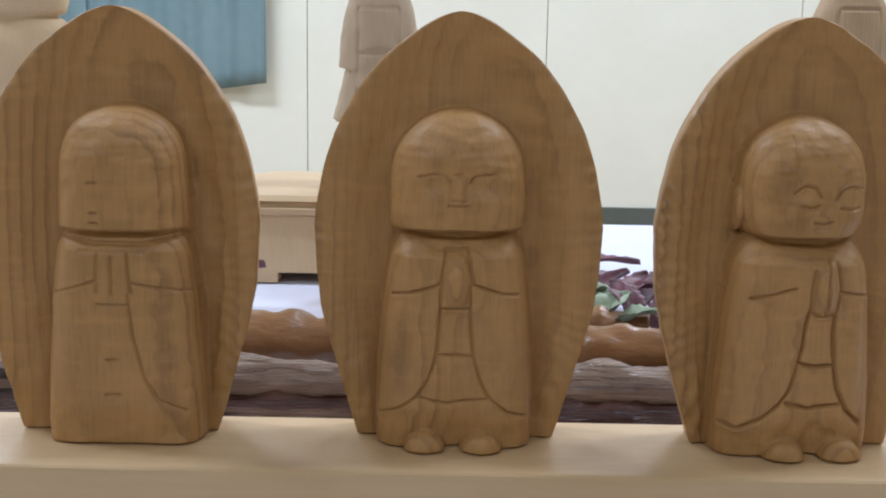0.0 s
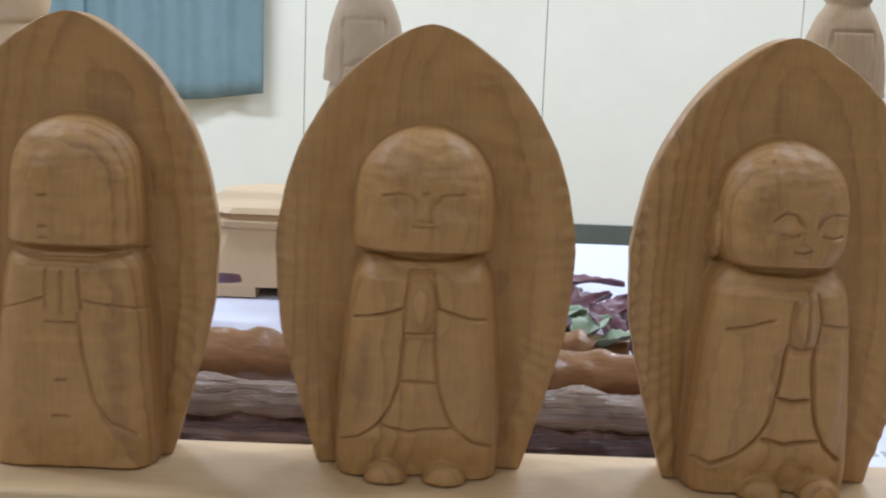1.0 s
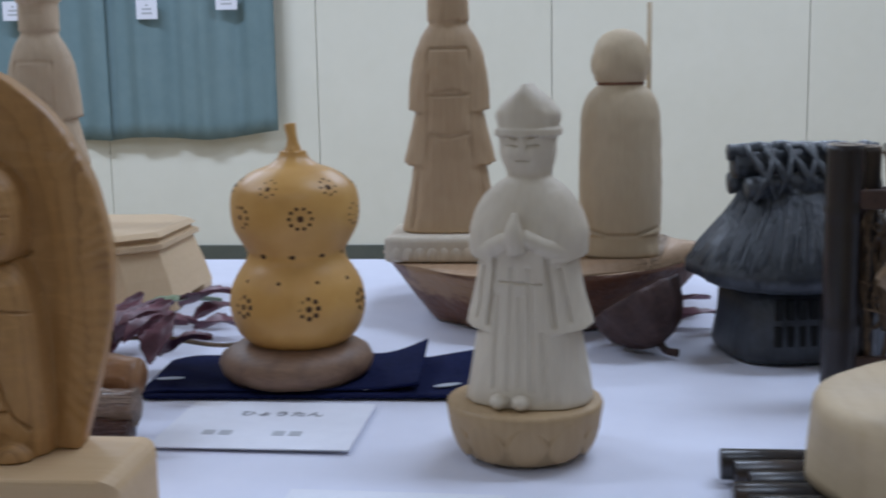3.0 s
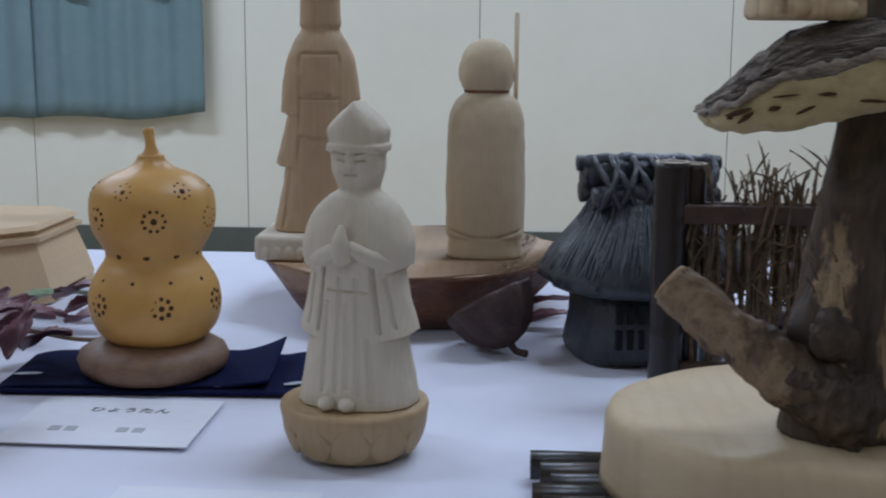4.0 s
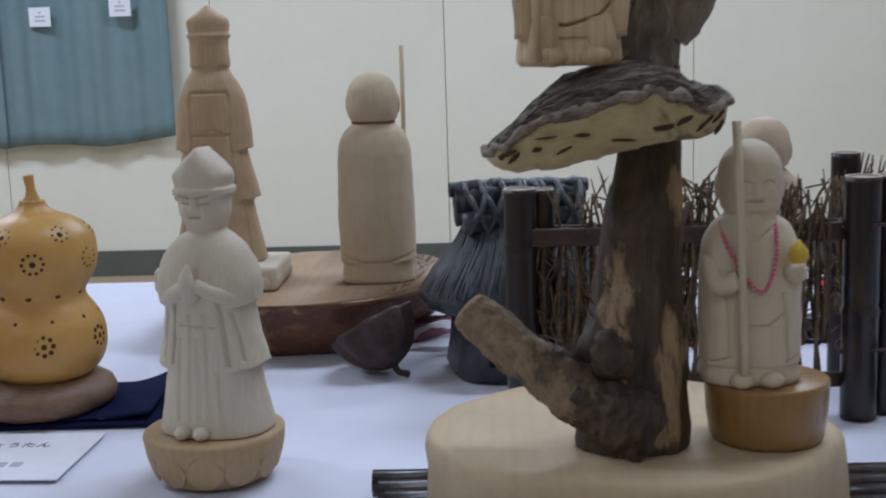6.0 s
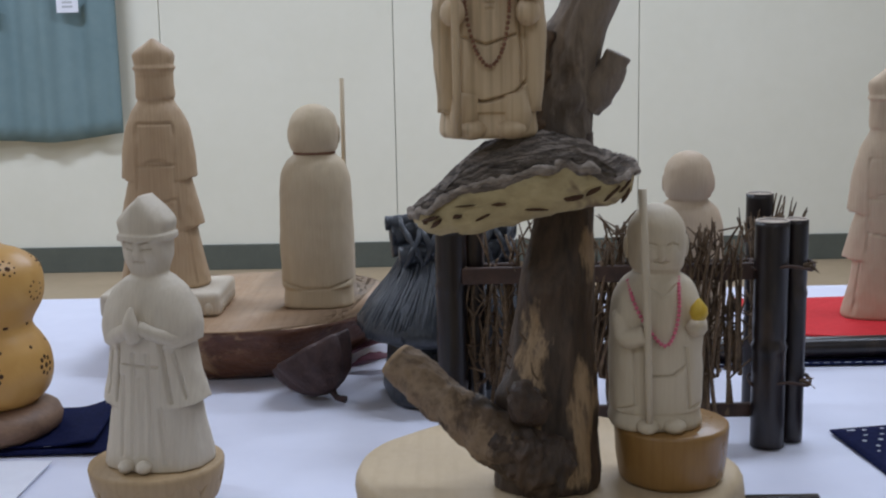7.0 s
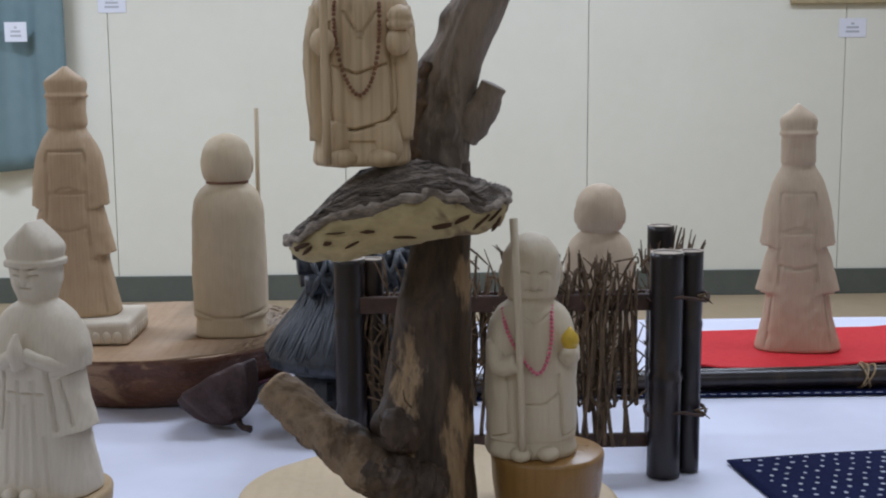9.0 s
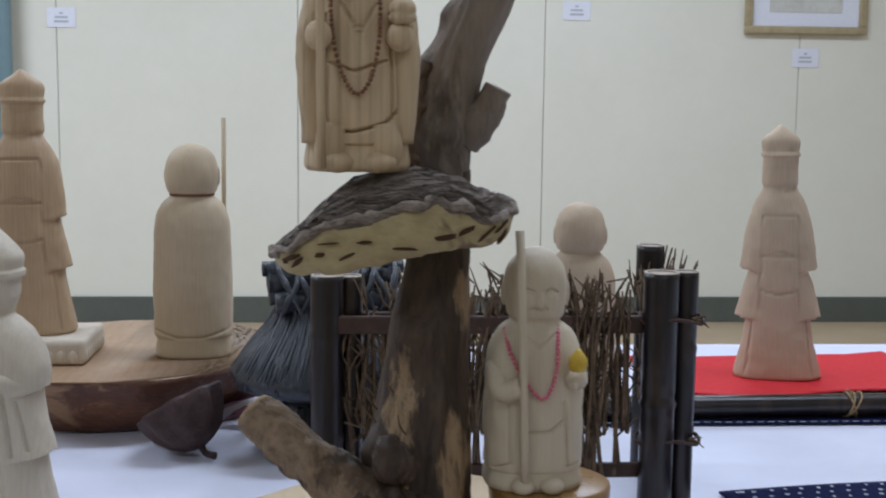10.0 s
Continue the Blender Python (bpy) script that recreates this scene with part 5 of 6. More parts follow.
for k in range(34):
    o = new("twig", rng.choice(meshes))
    o.parent = fence
    o.location = Vector((0.803, 0.248 + 0.068 * k / 34, 0))
    o.rotation_euler = (rng.uniform(-0.1, 0.1), rng.uniform(-0.03, 0.12), rng.uniform(0, 6.3))
for k in range(11):
    x, y = 0.812 + 0.0018 * k * rng.uniform(0.6, 1.1), 0.312 - 0.003 * k * rng.uniform(0.5, 1.0)
    lean, top = rng.uniform(0.002, 0.010), rng.uniform(0.160, 0.174)
    part("twig", tube([(x, y, 0.128), (x + lean * 0.3, y, 0.150), (x + lean, y, top)], [0.0011, 0.0010, 0.0005], 5, 6, 0.0003, 180), M_TWIG, fence)
for z in (0.048, 0.132):
    for px, py, pr in ((0.8, 0.228, 0.0225),):
        part("tie", tube([(px + pr * math.cos(a), py + pr * 0.72 * math.sin(a), z + 0.002 * math.sin(3 * a)) for a in (2 * math.pi * i / 12 for i in range(13))], [0.0012] * 13, 6, 40, 0.0006, 200), M_RAIL, fence, "rough bark cord")
    part("tie", tube([(0.813, 0.221, z + 0.001), (0.8185, 0.218, z), (0.823, 0.216, z - 0.004)], [0.0012, 0.0015, 0.0004], 6, 10, 0.0012, 200), M_TWIG, fence, "rough bark cord")
    part("tie", tube([(0.813, 0.221, z + 0.001), (0.8175, 0.219, z + 0.003), (0.8215, 0.217, z + 0.0035)], [0.0010, 0.0011, 0.0004], 6, 8, 0.0008, 200), M_TWIG, fence, "rough bark cord")
rng = random.Random(31)
for k in range(120):
    x, z = rng.uniform(0.59, 0.780), rng.choice((rng.uniform(0.050, 0.11), rng.uniform(0.13, 0.158)))
    dx, dz = rng.uniform(-0.022, 0.022), rng.uniform(0.002, 0.022)
    part("twig", tube([(x, 0.2265, z), (x + dx * 0.5, 0.225, z + dz * 0.6), (x + dx, 0.2275, z + dz)], [0.0006, 0.0008, 0.0003], 5, 5, 0.0004, 200), M_TWIG, fence)

# ---- bamboo raft, stump, branch, bracket fungus ----
raft = thing("bamboo_raft", (0, 0, TABLE), "bundle of thin dark bamboo canes under the stump", "bamboo mat")
for k in range(8):
    part("cane", tube([(0.474 + 0.005 * (k % 3), 0.086 - 0.0165 * k, 0.0086), (0.787 - 0.004 * (k % 2), 0.086 - 0.0165 * k, 0.0086)], [0.008, 0.0078], 12, 4), M_BAMBOO, raft)
STUMP = 0.750
st = thing("stump_slab", (0.617, 0.030, 0.7068), "thick pale sawn stump slab with rounded edge", "stump")
loops = blob(0.1065, 0.092, 0.0, 0.034, 0.06, 7.7, 96, 6, 0.0)
for k, g in ((0.038, 0.995), (0.041, 0.98), (0.0428, 0.955), (0.0432, 0.90), (0.0433, 0.4)):
    loops.append([(x * g, y * g, k) for x, y, z in loops[6]])
part("body", rings(loops), M_STUMP, st)
kb = bmesh.new()
bmesh.ops.create_uvsphere(kb, u_segments=12, v_segments=8, radius=1.0, matrix=Matrix.Translation((-0.018, -0.0875, 0.022)) @ Matrix.Diagonal((0.0028, 0.002, 0.0025, 1)))
part("knot", kb, M_BARK, st, "small dark knot")

branch = thing("branch", (0.0065, 0, 0), "weathered forked driftwood branch standing on the stump", "driftwood")
def column(line, radii, steps, sides, lumps, seed):
    """A standing limb with broad swellings, long furrows and a crackled skin."""
    pts, rad = spline(line, steps), [v.x for v in spline([(q, 0, 0) for q in radii], steps)]
    loops = []
    for c, q in zip(pts, rad):
        lp = []
        for j in range(sides):
            a = 2 * math.pi * j / sides
            u = Vector((math.cos(a), math.sin(a), 0))
            k = 1 + 0.13 * noise.noise(Vector((u.x * 1.3 + seed, u.y * 1.3, c.z * 22))) + 0.06 * noise.noise(Vector((u.x * 4, u.y * 4 + seed, c.z * 35)))
            k += 0.035 * noise.noise(Vector((u.x * 12, u.y * 12, c.z * 60 + seed))) + 0.02 * noise.noise(Vector((u.x * 25, u.y * 25, c.z * 160)))
            for la, lz, wide, high, out in lumps:
                d = (a - math.radians(la) + math.pi) % (2 * math.pi) - math.pi
                k += out * math.exp(-(d / wide) ** 2 - ((c.z - lz) / high) ** 2)
            lp.append(c + u * q * k)
        loops.append(lp)
    return rings(loops)


part("trunk", column([(0.606, 0.002, STUMP + 0.0005), (0.610, 0.004, 0.79), (0.612, 0.010, 0.835), (0.617, 0.014, 0.87), (0.620, 0.018, 0.905), (0.621, 0.024, 0.935)], [0.028, 0.0248, 0.0210, 0.0172, 0.0150, 0.0145], 170, 96,
     ((250, 0.858, 0.5, 0.008, 0.42), (215, 0.866, 0.45, 0.016, 0.30), (200, 0.800, 0.4, 0.010, 0.34), (250, 0.835, 0.35, 0.008, -0.16), (300, 0.80, 0.25, 0.03, -0.10), (270, 0.80, 0.22, 0.035, -0.12), (330, 0.76, 0.5, 0.012, 0.10)), 3.0), M_TRUNK_WORN, branch)
part("upper_trunk", column([(0.618, 0.022, 0.915), (0.619, 0.024, 0.952), (0.627, 0.025, 0.985), (0.641, 0.024, 1.02), (0.651, 0.024, 1.06), (0.656, 0.026, 1.12)], [0.0165, 0.0165, 0.0150, 0.0150, 0.0140, 0.012], 130, 72,
     ((185, 0.948, 0.5, 0.012, 0.40), (180, 0.985, 0.4, 0.010, 0.34), (190, 1.012, 0.35, 0.006, 0.22), (275, 0.953, 0.40, 0.006, 0.16), (262, 0.965, 0.30, 0.005, -0.22), (290, 0.942, 0.30, 0.005, -0.20)), 8.0), M_TRUNK_GREY, branch, "smoother grey upper trunk")
part("stub", tube([(0.630, 0.022, 0.952), (0.640, 0.018, 0.963), (0.6465, 0.016, 0.976)], [0.011, 0.0090, 0.0066], 24, 24, 0.0022, 70, seed=3), M_TRUNK_GREY, branch)
part("bark_flake", tube([(0.607, 0.016, 0.938), (0.606, 0.016, 0.962), (0.612, 0.017, 0.988)], [0.006, 0.0052, 0.002], 24, 40, 0.0035, 80, seed=9), M_TRUNK, branch)
arm = part("side_log", tube([(0.608, -0.012, 0.764), (0.585, -0.014, 0.777), (0.556, -0.006, 0.796), (0.529, 0.006, 0.8165)], [0.0185, 0.0150, 0.0120, 0.0112], 48, 110, 0.0020, 95, seed=6), M_LOG_WORN, branch, "lighter brown smooth side log")
cut = tube([(0.5295, 0.0055, 0.8162), (0.5275, 0.0065, 0.8178)], [0.0104, 0.0098], 20, 2, 0.0006, 90)
part("sawn_end", cut, M_CUT, arm, "pale sawn end")
part("knot", tube([(0.600, -0.016, 0.795), (0.594, -0.026, 0.803), (0.593, -0.028, 0.813)], [0.010, 0.0085, 0.004], 28, 32, 0.0030, 110, seed=2), M_TRUNK, branch)
part("bark_patch", tube([(0.612, -0.016, 0.762), (0.598, -0.0185, 0.770), (0.584, -0.0165, 0.778), (0.572, -0.0115, 0.785)], [0.019, 0.0165, 0.0125, 0.0050], 48, 90, 0.0042, 120, seed=14), M_TRUNK, branch, "dark lumpy bark on the side log")
rng = random.Random(77)
for k in range(7):  # loose bark fibres
    x, z = rng.uniform(0.585, 0.606), rng.uniform(0.80, 0.84)
    part("fibre", tube([(x, -0.022, z), (x - 0.003, -0.027, z + 0.005), (x - rng.uniform(0.002, 0.010), -0.027, z + rng.uniform(0.004, 0.012))], [0.0006, 0.0005, 0.0002], 5, 6, 0.0002, 200), M_TWIG, branch)

fungus = thing("bracket_fungus", (0.606, 0.0, 0.9155), "grey layered bracket fungus with a cream underside", "fungus")


SHELF = [(-0.072, -0.0225, -0.019, -0.0255), (-0.060, -0.0185, -0.013, -0.0270), (-0.045, -0.0085, 0.000, -0.0265), (-0.030, -0.0005, 0.0120, -0.0250), (-0.010, 0.0020, 0.0210, -0.0200), (0.006, 0.0070, 0.0225, -0.0165),
         (0.014, 0.0090, 0.0225, -0.0150), (0.026, 0.0050, 0.0200, -0.0135), (0.037, 0.0000, 0.0165, -0.0125), (0.049, 0.0030, 0.0175, -0.0115), (0.060, 0.0015, 0.0160, -0.0095), (0.070, -0.001, 0.012, -0.007)]
SHELF = [tuple(v) for v in spline(SHELF, 60)]


def shelf_point(a, v, g):
    """Angle, height from underside (-1) over rim (0) to top (1), reach."""
    c, s = math.cos(a), math.sin(a)
    rx = 0.057 if c > 0 else 0.064
    ry = 0.050 if s < 0 else 0.040
    w = 1 + 0.08 * noise.noise(Vector((c * 2.2, s * 2.2, 1.7))) + 0.02 * noise.noise(Vector((c * 7, s * 7, v * 3)))
    if v > 0:
        g += 0.028 * noise.noise(Vector((c * 4, s * 4, v * 7))) * min(1.0, g * 2)
    x, y = rx * g * c * w, ry * g * s * w
    rim, top, low = lerp_table(SHELF, x)
    z = rim + v * (top - rim if v > 0 else rim - low)
    z += 0.0009 * math.sin(a * 13 + 2 * math.sin(a * 5)) * max(0.0, 1 - abs(v) * 1.2)
    return x, y, z + 0.0026 * noise.noise(Vector((x * 90, y * 90, v * 1.5))) + 0.0008 * noise.noise(Vector((x * 330, y * 330, v * 4)))


def shelf_loops(rows, n=120):
    return [[shelf_point(2 * math.pi * j / n, v, g) for j in range(n)] for v, g in rows]


CRUST = [(-0.12, 0.97), (-0.02, 1.0)]
for k in range(15):
    v = 0.04 + 0.90 * k / 15
    g = (1 - max(0.0, v - 0.04) ** 1.7) ** 0.62
    CRUST += [(v, g * 1.0), (v + 0.030, g * 1.002), (v + 0.042, g * (0.952 - 0.02 * (k % 3))), (v + 0.054, g * 0.945)]
CRUST += [(0.975, 0.12)]
part("crust", rings(shelf_loops(CRUST, 200)), M_FUNGUS_TOP, fungus, "grey-brown layered crust")
M_FUNGUS_RIM = mottled("fungus_rim", (0.13, 0.10, 0.078), (0.42, 0.355, 0.29), 90, 0.8, 0.6, (1, 1, 3.0), 0.001)
RIM = [(*shelf_point(math.radians(168 + 208 * k / 60), 0.05, 0.985),) for k in range(61)]
part("rim", tube(RIM, [0.0010] + [0.0017 + 0.0005 * math.sin(k * 0.9) for k in range(59)] + [0.0012], 14, 220, 0.0016, 170), M_FUNGUS_RIM, fungus, "pale rolled rim of the newest layer")
UNDER = [(-1.0, 0.12), (-0.995, 0.66), (-0.96, 0.82), (-0.84, 0.91), (-0.6, 0.955), (-0.3, 0.972), (0.02, 0.98)]
part("underside", rings(shelf_loops(UNDER)), M_FUNGUS, fungus, "cream pitted underside")
rng = random.Random(24)
# dark lumps on the underside: shade of its slits done as colour
for k in range(13):
    bm = bmesh.new()
    bmesh.ops.create_icosphere(bm, subdivisions=2, radius=1.0)
    for q in bm.verts:
        q.co *= 1 + 0.35 * noise.noise(q.co * 1.7 + Vector((k * 3.1, 0, 0)))
    o = part("pit", bm, M_HOLE, fungus)
    v = rng.uniform(-0.75, -0.25)
    a = math.radians(rng.uniform(200, 335))
    p = shelf_point(a, v, lerp_table(UNDER, v)[0])
    o.matrix_local = pose(*p, 0, -8 + rng.uniform(-30, 12), math.degrees(a) + 90) @ Matrix.Diagonal((rng.uniform(0.0012, 0.0075), 0.0014, rng.uniform(0.0004, 0.0014), 1))

# ---- the wandering monk on the fungus, the child beside the branch ----
WAND = [(0.0, 0.0225, 0.019, 3.0), (0.003, 0.0245, 0.021, 3.0), (0.012, 0.0235, 0.020, 3.0), (0.0135, 0.0240, 0.0215, 2.8), (0.03, 0.0228, 0.022, 2.6), (0.055, 0.0232, 0.021, 2.5), (0.07, 0.0232, 0.021, 2.5), (0.08, 0.0235, 0.019, 2.5), (0.087, 0.016, 0.0155, 2.2), (0.0895, 0.0125, 0.0135, 2.1),
        (0.092, 0.0142, 0.0152, 2.1), (0.102, 0.0165, 0.0172, 2.1), (0.113, 0.0155, 0.016, 2.0), (0.121, 0.0105, 0.011, 2.0), (0.125, 0.003, 0.003, 2.0)]
WAND_CUTS = [(-0.018, 0.020, -0.003, 0.018, 0.0008, 0.0016), (-0.003, 0.018, 0.012, 0.022, 0.0008, 0.0016), (0.012, 0.022, 0.018, 0.028, 0.0008, 0.0016), (-0.013, 0.049, -0.002, 0.045, 0.0008, 0.001), (-0.002, 0.045, 0.012, 0.050, 0.0008, 0.001), (-0.015, 0.07, -0.014, 0.02, 0.0008, 0.0012), (0.014, 0.07, 0.015, 0.024, 0.0008, 0.0012), (-0.008, 0.075, 0.0, 0.062, 0.0007, 0.0008), (0.008, 0.075, 0.0, 0.062, 0.0007, 0.0008)]


def wander(bm):
    for sx in (-1, 1):
        tube([(sx * 0.0185, -0.004, 0.076), (sx * 0.0212, -0.010, 0.060), (sx * 0.0215, -0.012, 0.040), (sx * 0.0205, -0.011, 0.013)], [0.0068, 0.0066, 0.0062, 0.0050], 16, 18, 0.0006, 120, bm=bm)
        bmesh.ops.create_uvsphere(bm, u_segments=14, v_segments=10, radius=1.0, matrix=Matrix.Translation((sx * 0.0180, -0.0225, 0.0605)) @ Matrix.Diagonal((0.0062, 0.0062, 0.0068, 1)))
        bmesh.ops.create_uvsphere(bm, u_segments=12, v_segments=8, radius=1.0, matrix=Matrix.Translation((sx * 0.0095, -0.019, 0.0045)) @ Matrix.Diagonal((0.0078, 0.008, 0.0050, 1)))
        tube([(sx * 0.012, -0.012, 0.004), (sx * 0.0125, -0.0165, 0.012), (sx * 0.011, -0.017, 0.022)], [0.0078, 0.0075, 0.006], 12, 8, 0.0005, 120, bm=bm)
    bowl = [(0.004, 0.066), (0.0060, 0.0675), (0.0064, 0.0695), (0.0052, 0.0705), (0.0060, 0.0715), (0.0058, 0.074), (0.0040, 0.0765), (0.001, 0.078)]
    rings([[(0.019 + r * math.cos(a), -0.0245 + r * math.sin(a), z) for a in (2 * math.pi * j / 18 for j in range(18))] for r, z in bowl], bm)
    tube([(-0.0165, -0.028, 0.002), (-0.0172, -0.0295, 0.06), (-0.0168, -0.029, 0.110)], [0.0020, 0.0020, 0.0020], 10, 4, bm=bm)


BMX, BMY, BMZ = 0.585, -0.010, 0.9368
figure("wandering_monk_statue", WAND, (BMX, BMY, BMZ), M_BEIGE, "carved wooden wandering monk with staff and bowl standing on fungus", "statue", [(*q[:5], q[5] * 1.2) for q in WAND_CUTS], extra=(wander,), turn=2, n=170, levels=320, facet=0.0009, folds=(0.02, 8, 0.03))
bead_row("bead_necklace", [(BMX + x, BMY + y, BMZ + z) for x, y, z in ((-0.010, -0.0135, 0.084), (-0.012, -0.0195, 0.076), (-0.0105, -0.0225, 0.058), (-0.006, -0.0238, 0.042), (0.0, -0.0242, 0.035), (0.006, -0.0238, 0.042), (0.0095, -0.0225, 0.058), (0.010, -0.0195, 0.076), (0.009, -0.0135, 0.084))], 0.00105, M_BROWN_BEAD, "string of brown wooden beads round the monk's neck")

CX, CY = 0.6805, 0.006
pedestal("pedestal", (CX + 0.001, CY, STUMP), 0.0305, 0.031, M_POLISHED, "round polished brown wooden base under the child figure", 0)
CHILD = [(0.0, 0.0235, 0.020, 2.7), (0.003, 0.0245, 0.021, 2.7), (0.009, 0.0230, 0.020, 2.7), (0.010, 0.0238, 0.0205, 2.8), (0.03, 0.0243, 0.021, 2.8), (0.055, 0.0240, 0.020, 2.7), (0.068, 0.0225, 0.019, 2.5), (0.077, 0.018, 0.016, 2.3), (0.081, 0.013, 0.013, 2.1), (0.083, 0.0125, 0.013, 2.1),
         (0.086, 0.0142, 0.0148, 2.1), (0.096, 0.0155, 0.0162, 2.1), (0.107, 0.0142, 0.0150, 2.0), (0.114, 0.0095, 0.010, 2.0), (0.1175, 0.003, 0.003, 2.0)]
CHILD_CUTS = [(-0.006, 0.030, 0.006, 0.030, 0.0007, 0.0014), (0.006, 0.030, 0.013, 0.036, 0.0007, 0.0014), (-0.013, 0.014, -0.014, 0.045, 0.0008, 0.0018), (0.015, 0.012, 0.0125, 0.045, 0.0008, 0.0018), (-0.021, 0.011, -0.013, 0.014, 0.0008, 0.0016), (0.0155, 0.012, 0.022, 0.014, 0.0008, 0.0016),
              (-0.009, 0.0975, -0.0065, 0.0990, 0.0006, 0.0012), (-0.0065, 0.0990, -0.003, 0.0980, 0.0006, 0.0012), (0.003, 0.0980, 0.0055, 0.0990, 0.0006, 0.0012), (0.0055, 0.0990, 0.0085, 0.0975, 0.0006, 0.0012), (-0.0035, 0.0895, 0.0, 0.0885, 0.0006, 0.0012), (0.0, 0.0885, 0.0035, 0.0895, 0.0006, 0.0012),
              (-0.009, 0.0775, 0.0, 0.071, 0.0007, 0.0010), (0.009, 0.0775, 0.0, 0.071, 0.0007, 0.0010)]


def childs(bm):
    tube([(-0.0185, -0.006, 0.06), (-0.018, -0.018, 0.05), (-0.009, -0.0225, 0.053)], [0.006, 0.0055, 0.005], 12, 8, 0.0002, 150, bm=bm)
    tube([(0.0185, -0.006, 0.06), (0.0185, -0.017, 0.055), (0.0165, -0.0205, 0.058)], [0.006, 0.0055, 0.005], 12, 8, 0.0002, 150, bm=bm)
    tube([(-0.0065, -0.0235, 0.003), (-0.0085, -0.0255, 0.06), (-0.0115, -0.0245, 0.128)], [0.0019, 0.0020, 0.0022], 10, 4, bm=bm)
    for fx in (-0.007, 0.007):
        bmesh.ops.create_uvsphere(bm, u_segments=12, v_segments=8, radius=1.0, matrix=Matrix.Translation((fx, -0.0205, 0.0035)) @ Matrix.Diagonal((0.0062, 0.0065, 0.0042, 1)))
    for sx in (-1, 1):
        bmesh.ops.create_uvsphere(bm, u_segments=10, v_segments=8, radius=1.0, matrix=Matrix.Translation((sx * 0.0153, 0.001, 0.095)) @ Matrix.Diagonal((0.0018, 0.0035, 0.0065, 1)))


CZ = STUMP + 0.0313
figure("child_monk_statue", CHILD, (CX - 0.008, CY, CZ), M_CHILD, "pale carved wooden smiling child monk with a staff", "statue", [(*q[:5], q[5] * 0.5) for q in CHILD_CUTS], [(0.0, 0.0935, 0.0022, 0.0045, 0.0014), (-0.006, 0.0925, 0.0045, 0.004, 0.0008), (0.006, 0.0925, 0.0045, 0.004, 0.0008)], extra=(childs,), turn=0, n=170, levels=300)
bead_row("pink_bead_necklace", [(CX - 0.008 + x, CY + y, CZ + z) for x, y, z in ((-0.0155, -0.006, 0.078), (-0.0145, -0.0165, 0.070), (-0.010, -0.0212, 0.060), (-0.003, -0.0225, 0.050), (0.002, -0.0228, 0.047), (0.006, -0.0222, 0.053), (0.0085, -0.0205, 0.064), (0.009, -0.0170, 0.074), (0.010, -0.009, 0.080))], 0.0011, M_BEAD, "string of pink beads round the child monk's neck")
jw = tagged(link("jewel", lathe([(0.001, -0.0045), (0.0035, -0.0042), (0.0048, -0.001), (0.0042, 0.002), (0.0022, 0.0045), (0.0004, 0.0068)], 20), M_YELLOW), "small yellow painted jewel held by the child monk", "jewel")
jw.matrix_world = pose(CX + 0.0095, CY - 0.0255, CZ + 0.0655)

# ---- red cloth, bamboo pipe and dotted indigo cloth ----
red = link("red_cloth", sheet(-0.14, 0.15, -0.088, 0.088, 50, 34, lambda x, y: 0.0024 + 0.0012 * (1 + math.sin(13 * x + 5 * y)) * 0.6 + 0.003 * max(0, abs(x) - 0.11) / 0.04 + 0.0045 * max(0.0, (-y - 0.06) / 0.028) * (1 + math.sin(31 * x)) * 0.5, 0.0018), M_RED)
red.matrix_world = pose(1.02, 0.618, TABLE, 0, 0, 2)
tagged(red, "bright red cloth spread under a carved figure", "cloth")
pipe = thing("bamboo_pipe", (0, 0, TABLE), "thick dark smoked bamboo pole lying on the table", "bamboo pole")
rows = []
for i in range(60):
    x = 0.62 + 0.80 * i / 59
    rows.append((x, 0.0098 * (1 + sum(0.08 * math.exp(-((x - j) / 0.003) ** 2) for j in (0.72, 0.94, 1.16, 1.36)))))
part("cane", rings([[(x, 0.450 + 0.03 * (x - 0.9) + r * math.cos(a), 0.0128 + r * math.sin(a)) for a in (2 * math.pi * j / 24 for j in range(24))] for x, r in rows]), M_BAMBOO, pipe)
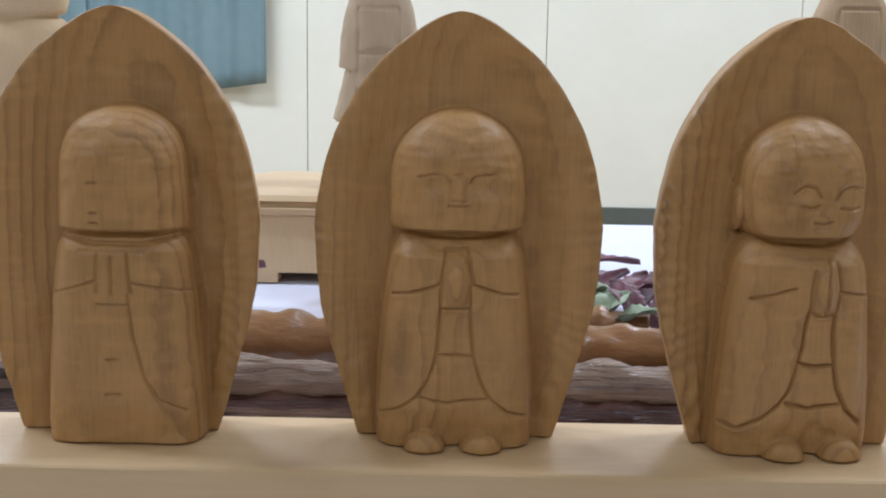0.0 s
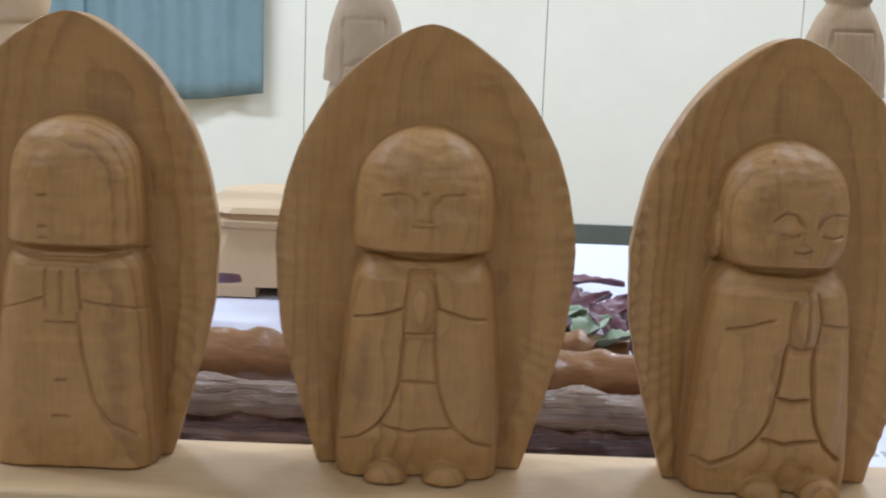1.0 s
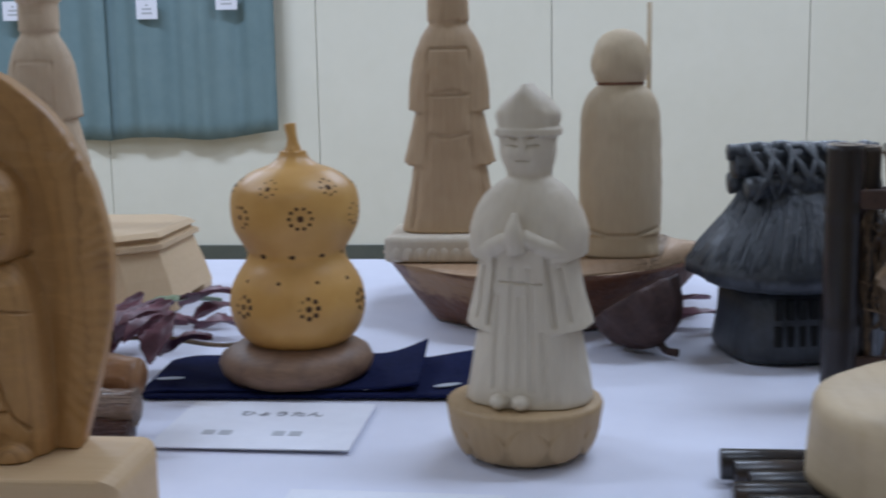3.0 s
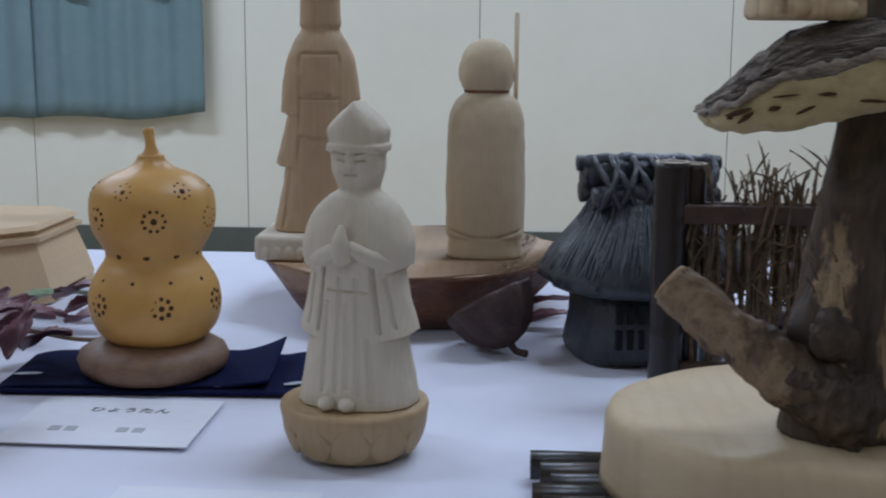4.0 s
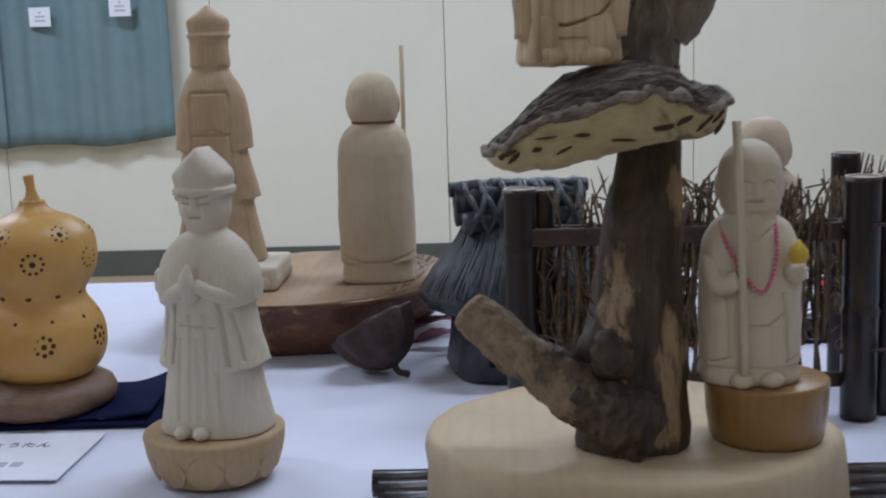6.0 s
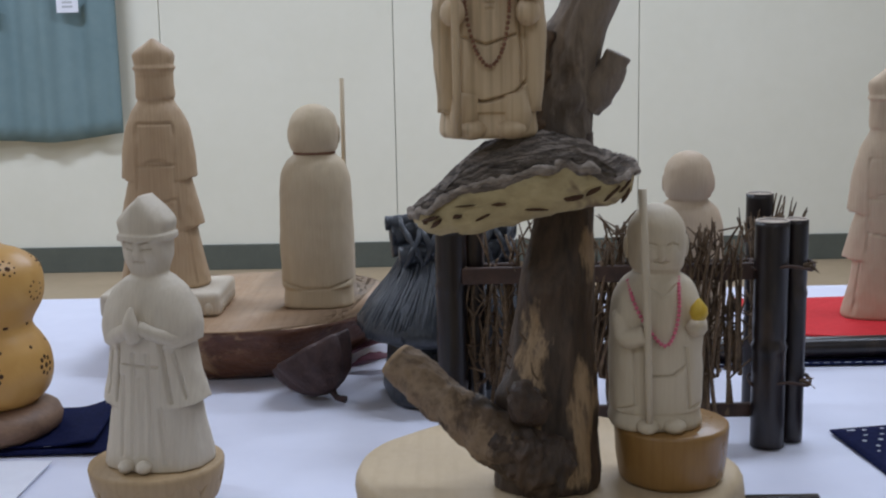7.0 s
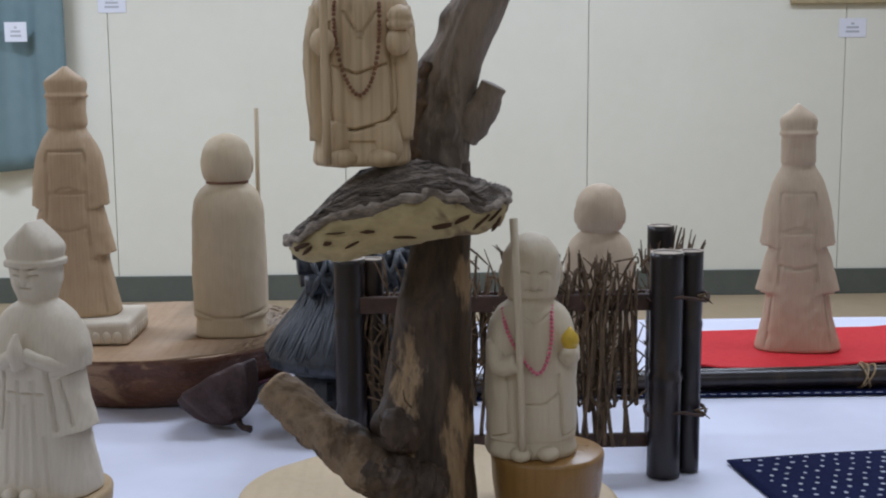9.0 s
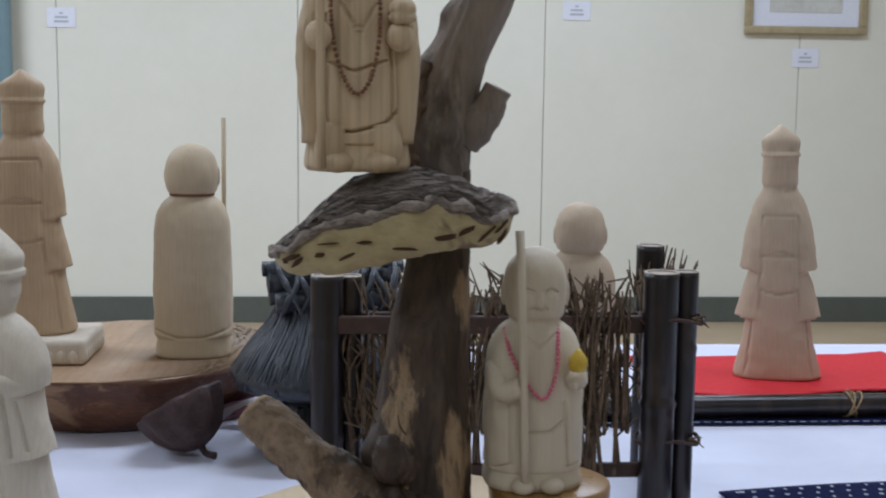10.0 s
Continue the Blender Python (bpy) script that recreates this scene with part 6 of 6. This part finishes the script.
for k, tl in ((0, 0.004), (1, -0.004), (2, 0.007)):
    part("cord", tube([(1.023 + 0.002 * k + tl * math.sin(a), 0.4537 + 0.0110 * math.cos(a), 0.0128 + 0.0110 * math.sin(a)) for a in (2 * math.pi * i / 14 for i in range(15))], [0.0009] * 15, 6, 30), M_STRAW, pipe, "thin straw cord")
part("cord", tube([(1.023, 0.446, 0.022), (1.019, 0.443, 0.028), (1.015, 0.441, 0.029)], [0.0009, 0.0008, 0.0005], 6, 6), M_STRAW, pipe, "thin straw cord")
edge = link("dark_mat", box(0.66, 1.40, 0.433, 0.50, TABLE + 0.0008, TABLE + 0.0022), M_INDIGO, smooth=False)
tagged(edge, "dark woven mat under the bamboo pole", "mat")

dots = link("indigo_cloth", sheet(0.0, 0.34, -0.13, 0.02, 50, 26, lambda x, y: 0.0024 + 0.0016 * math.sin(16 * x + 9 * y), 0.0015), M_INDIGO)
dots.matrix_world = pose(0.847, 0.229, TABLE, 0, 0, 7)
tagged(dots, "indigo cloth with rows of small white dots", "cloth", "indigo cloths")
db = bmesh.new()
bmesh.ops.create_circle(db, cap_ends=True, segments=7, radius=0.0021)
src = part("dot", db, M_DOT, dots)
src.location = (0.012, 0.008, 0.0055)
rng = random.Random(8)
for j in range(13):
    for i in range(26):
        o = new("dot", src.data)
        x, y = 0.012 + 0.0122 * i + (0.006 if j % 2 else 0) + rng.uniform(-0.0016, 0.0016), 0.012 - 0.0108 * j + rng.uniform(-0.0012, 0.0012)
        o.parent, o.location, o.scale = dots, (x, y, 0.0032 + 0.0016 * math.sin(16 * x + 9 * y)), (rng.uniform(0.55, 1.0), rng.uniform(0.6, 1.1), 1)
stitch = None
for k in range(70):  # white stitches along the front edge of the mat
    if stitch is None:
        stitch = part("stitch", box(-0.0028, 0.0028, -0.0006, 0.0006, 0, 0.0004), M_DOT, edge, smooth=False)
        o = stitch
    else:
        o = new("stitch", stitch.data)
        o.parent = edge
    o.location = (0.70 + 0.0095 * k, 0.4348, TABLE + 0.0023)

# ---- ceiling lights ----
for lx, ly in LAMP_SPOTS:
    lt = thing("ceiling_light", (lx, ly, 2.66), "white fluorescent ceiling light", "ceiling light", "ceiling lights")
    part("housing", box(-0.62, 0.62, -0.17, 0.17, -0.06, -0.001, 0.01), M_CEIL, lt)
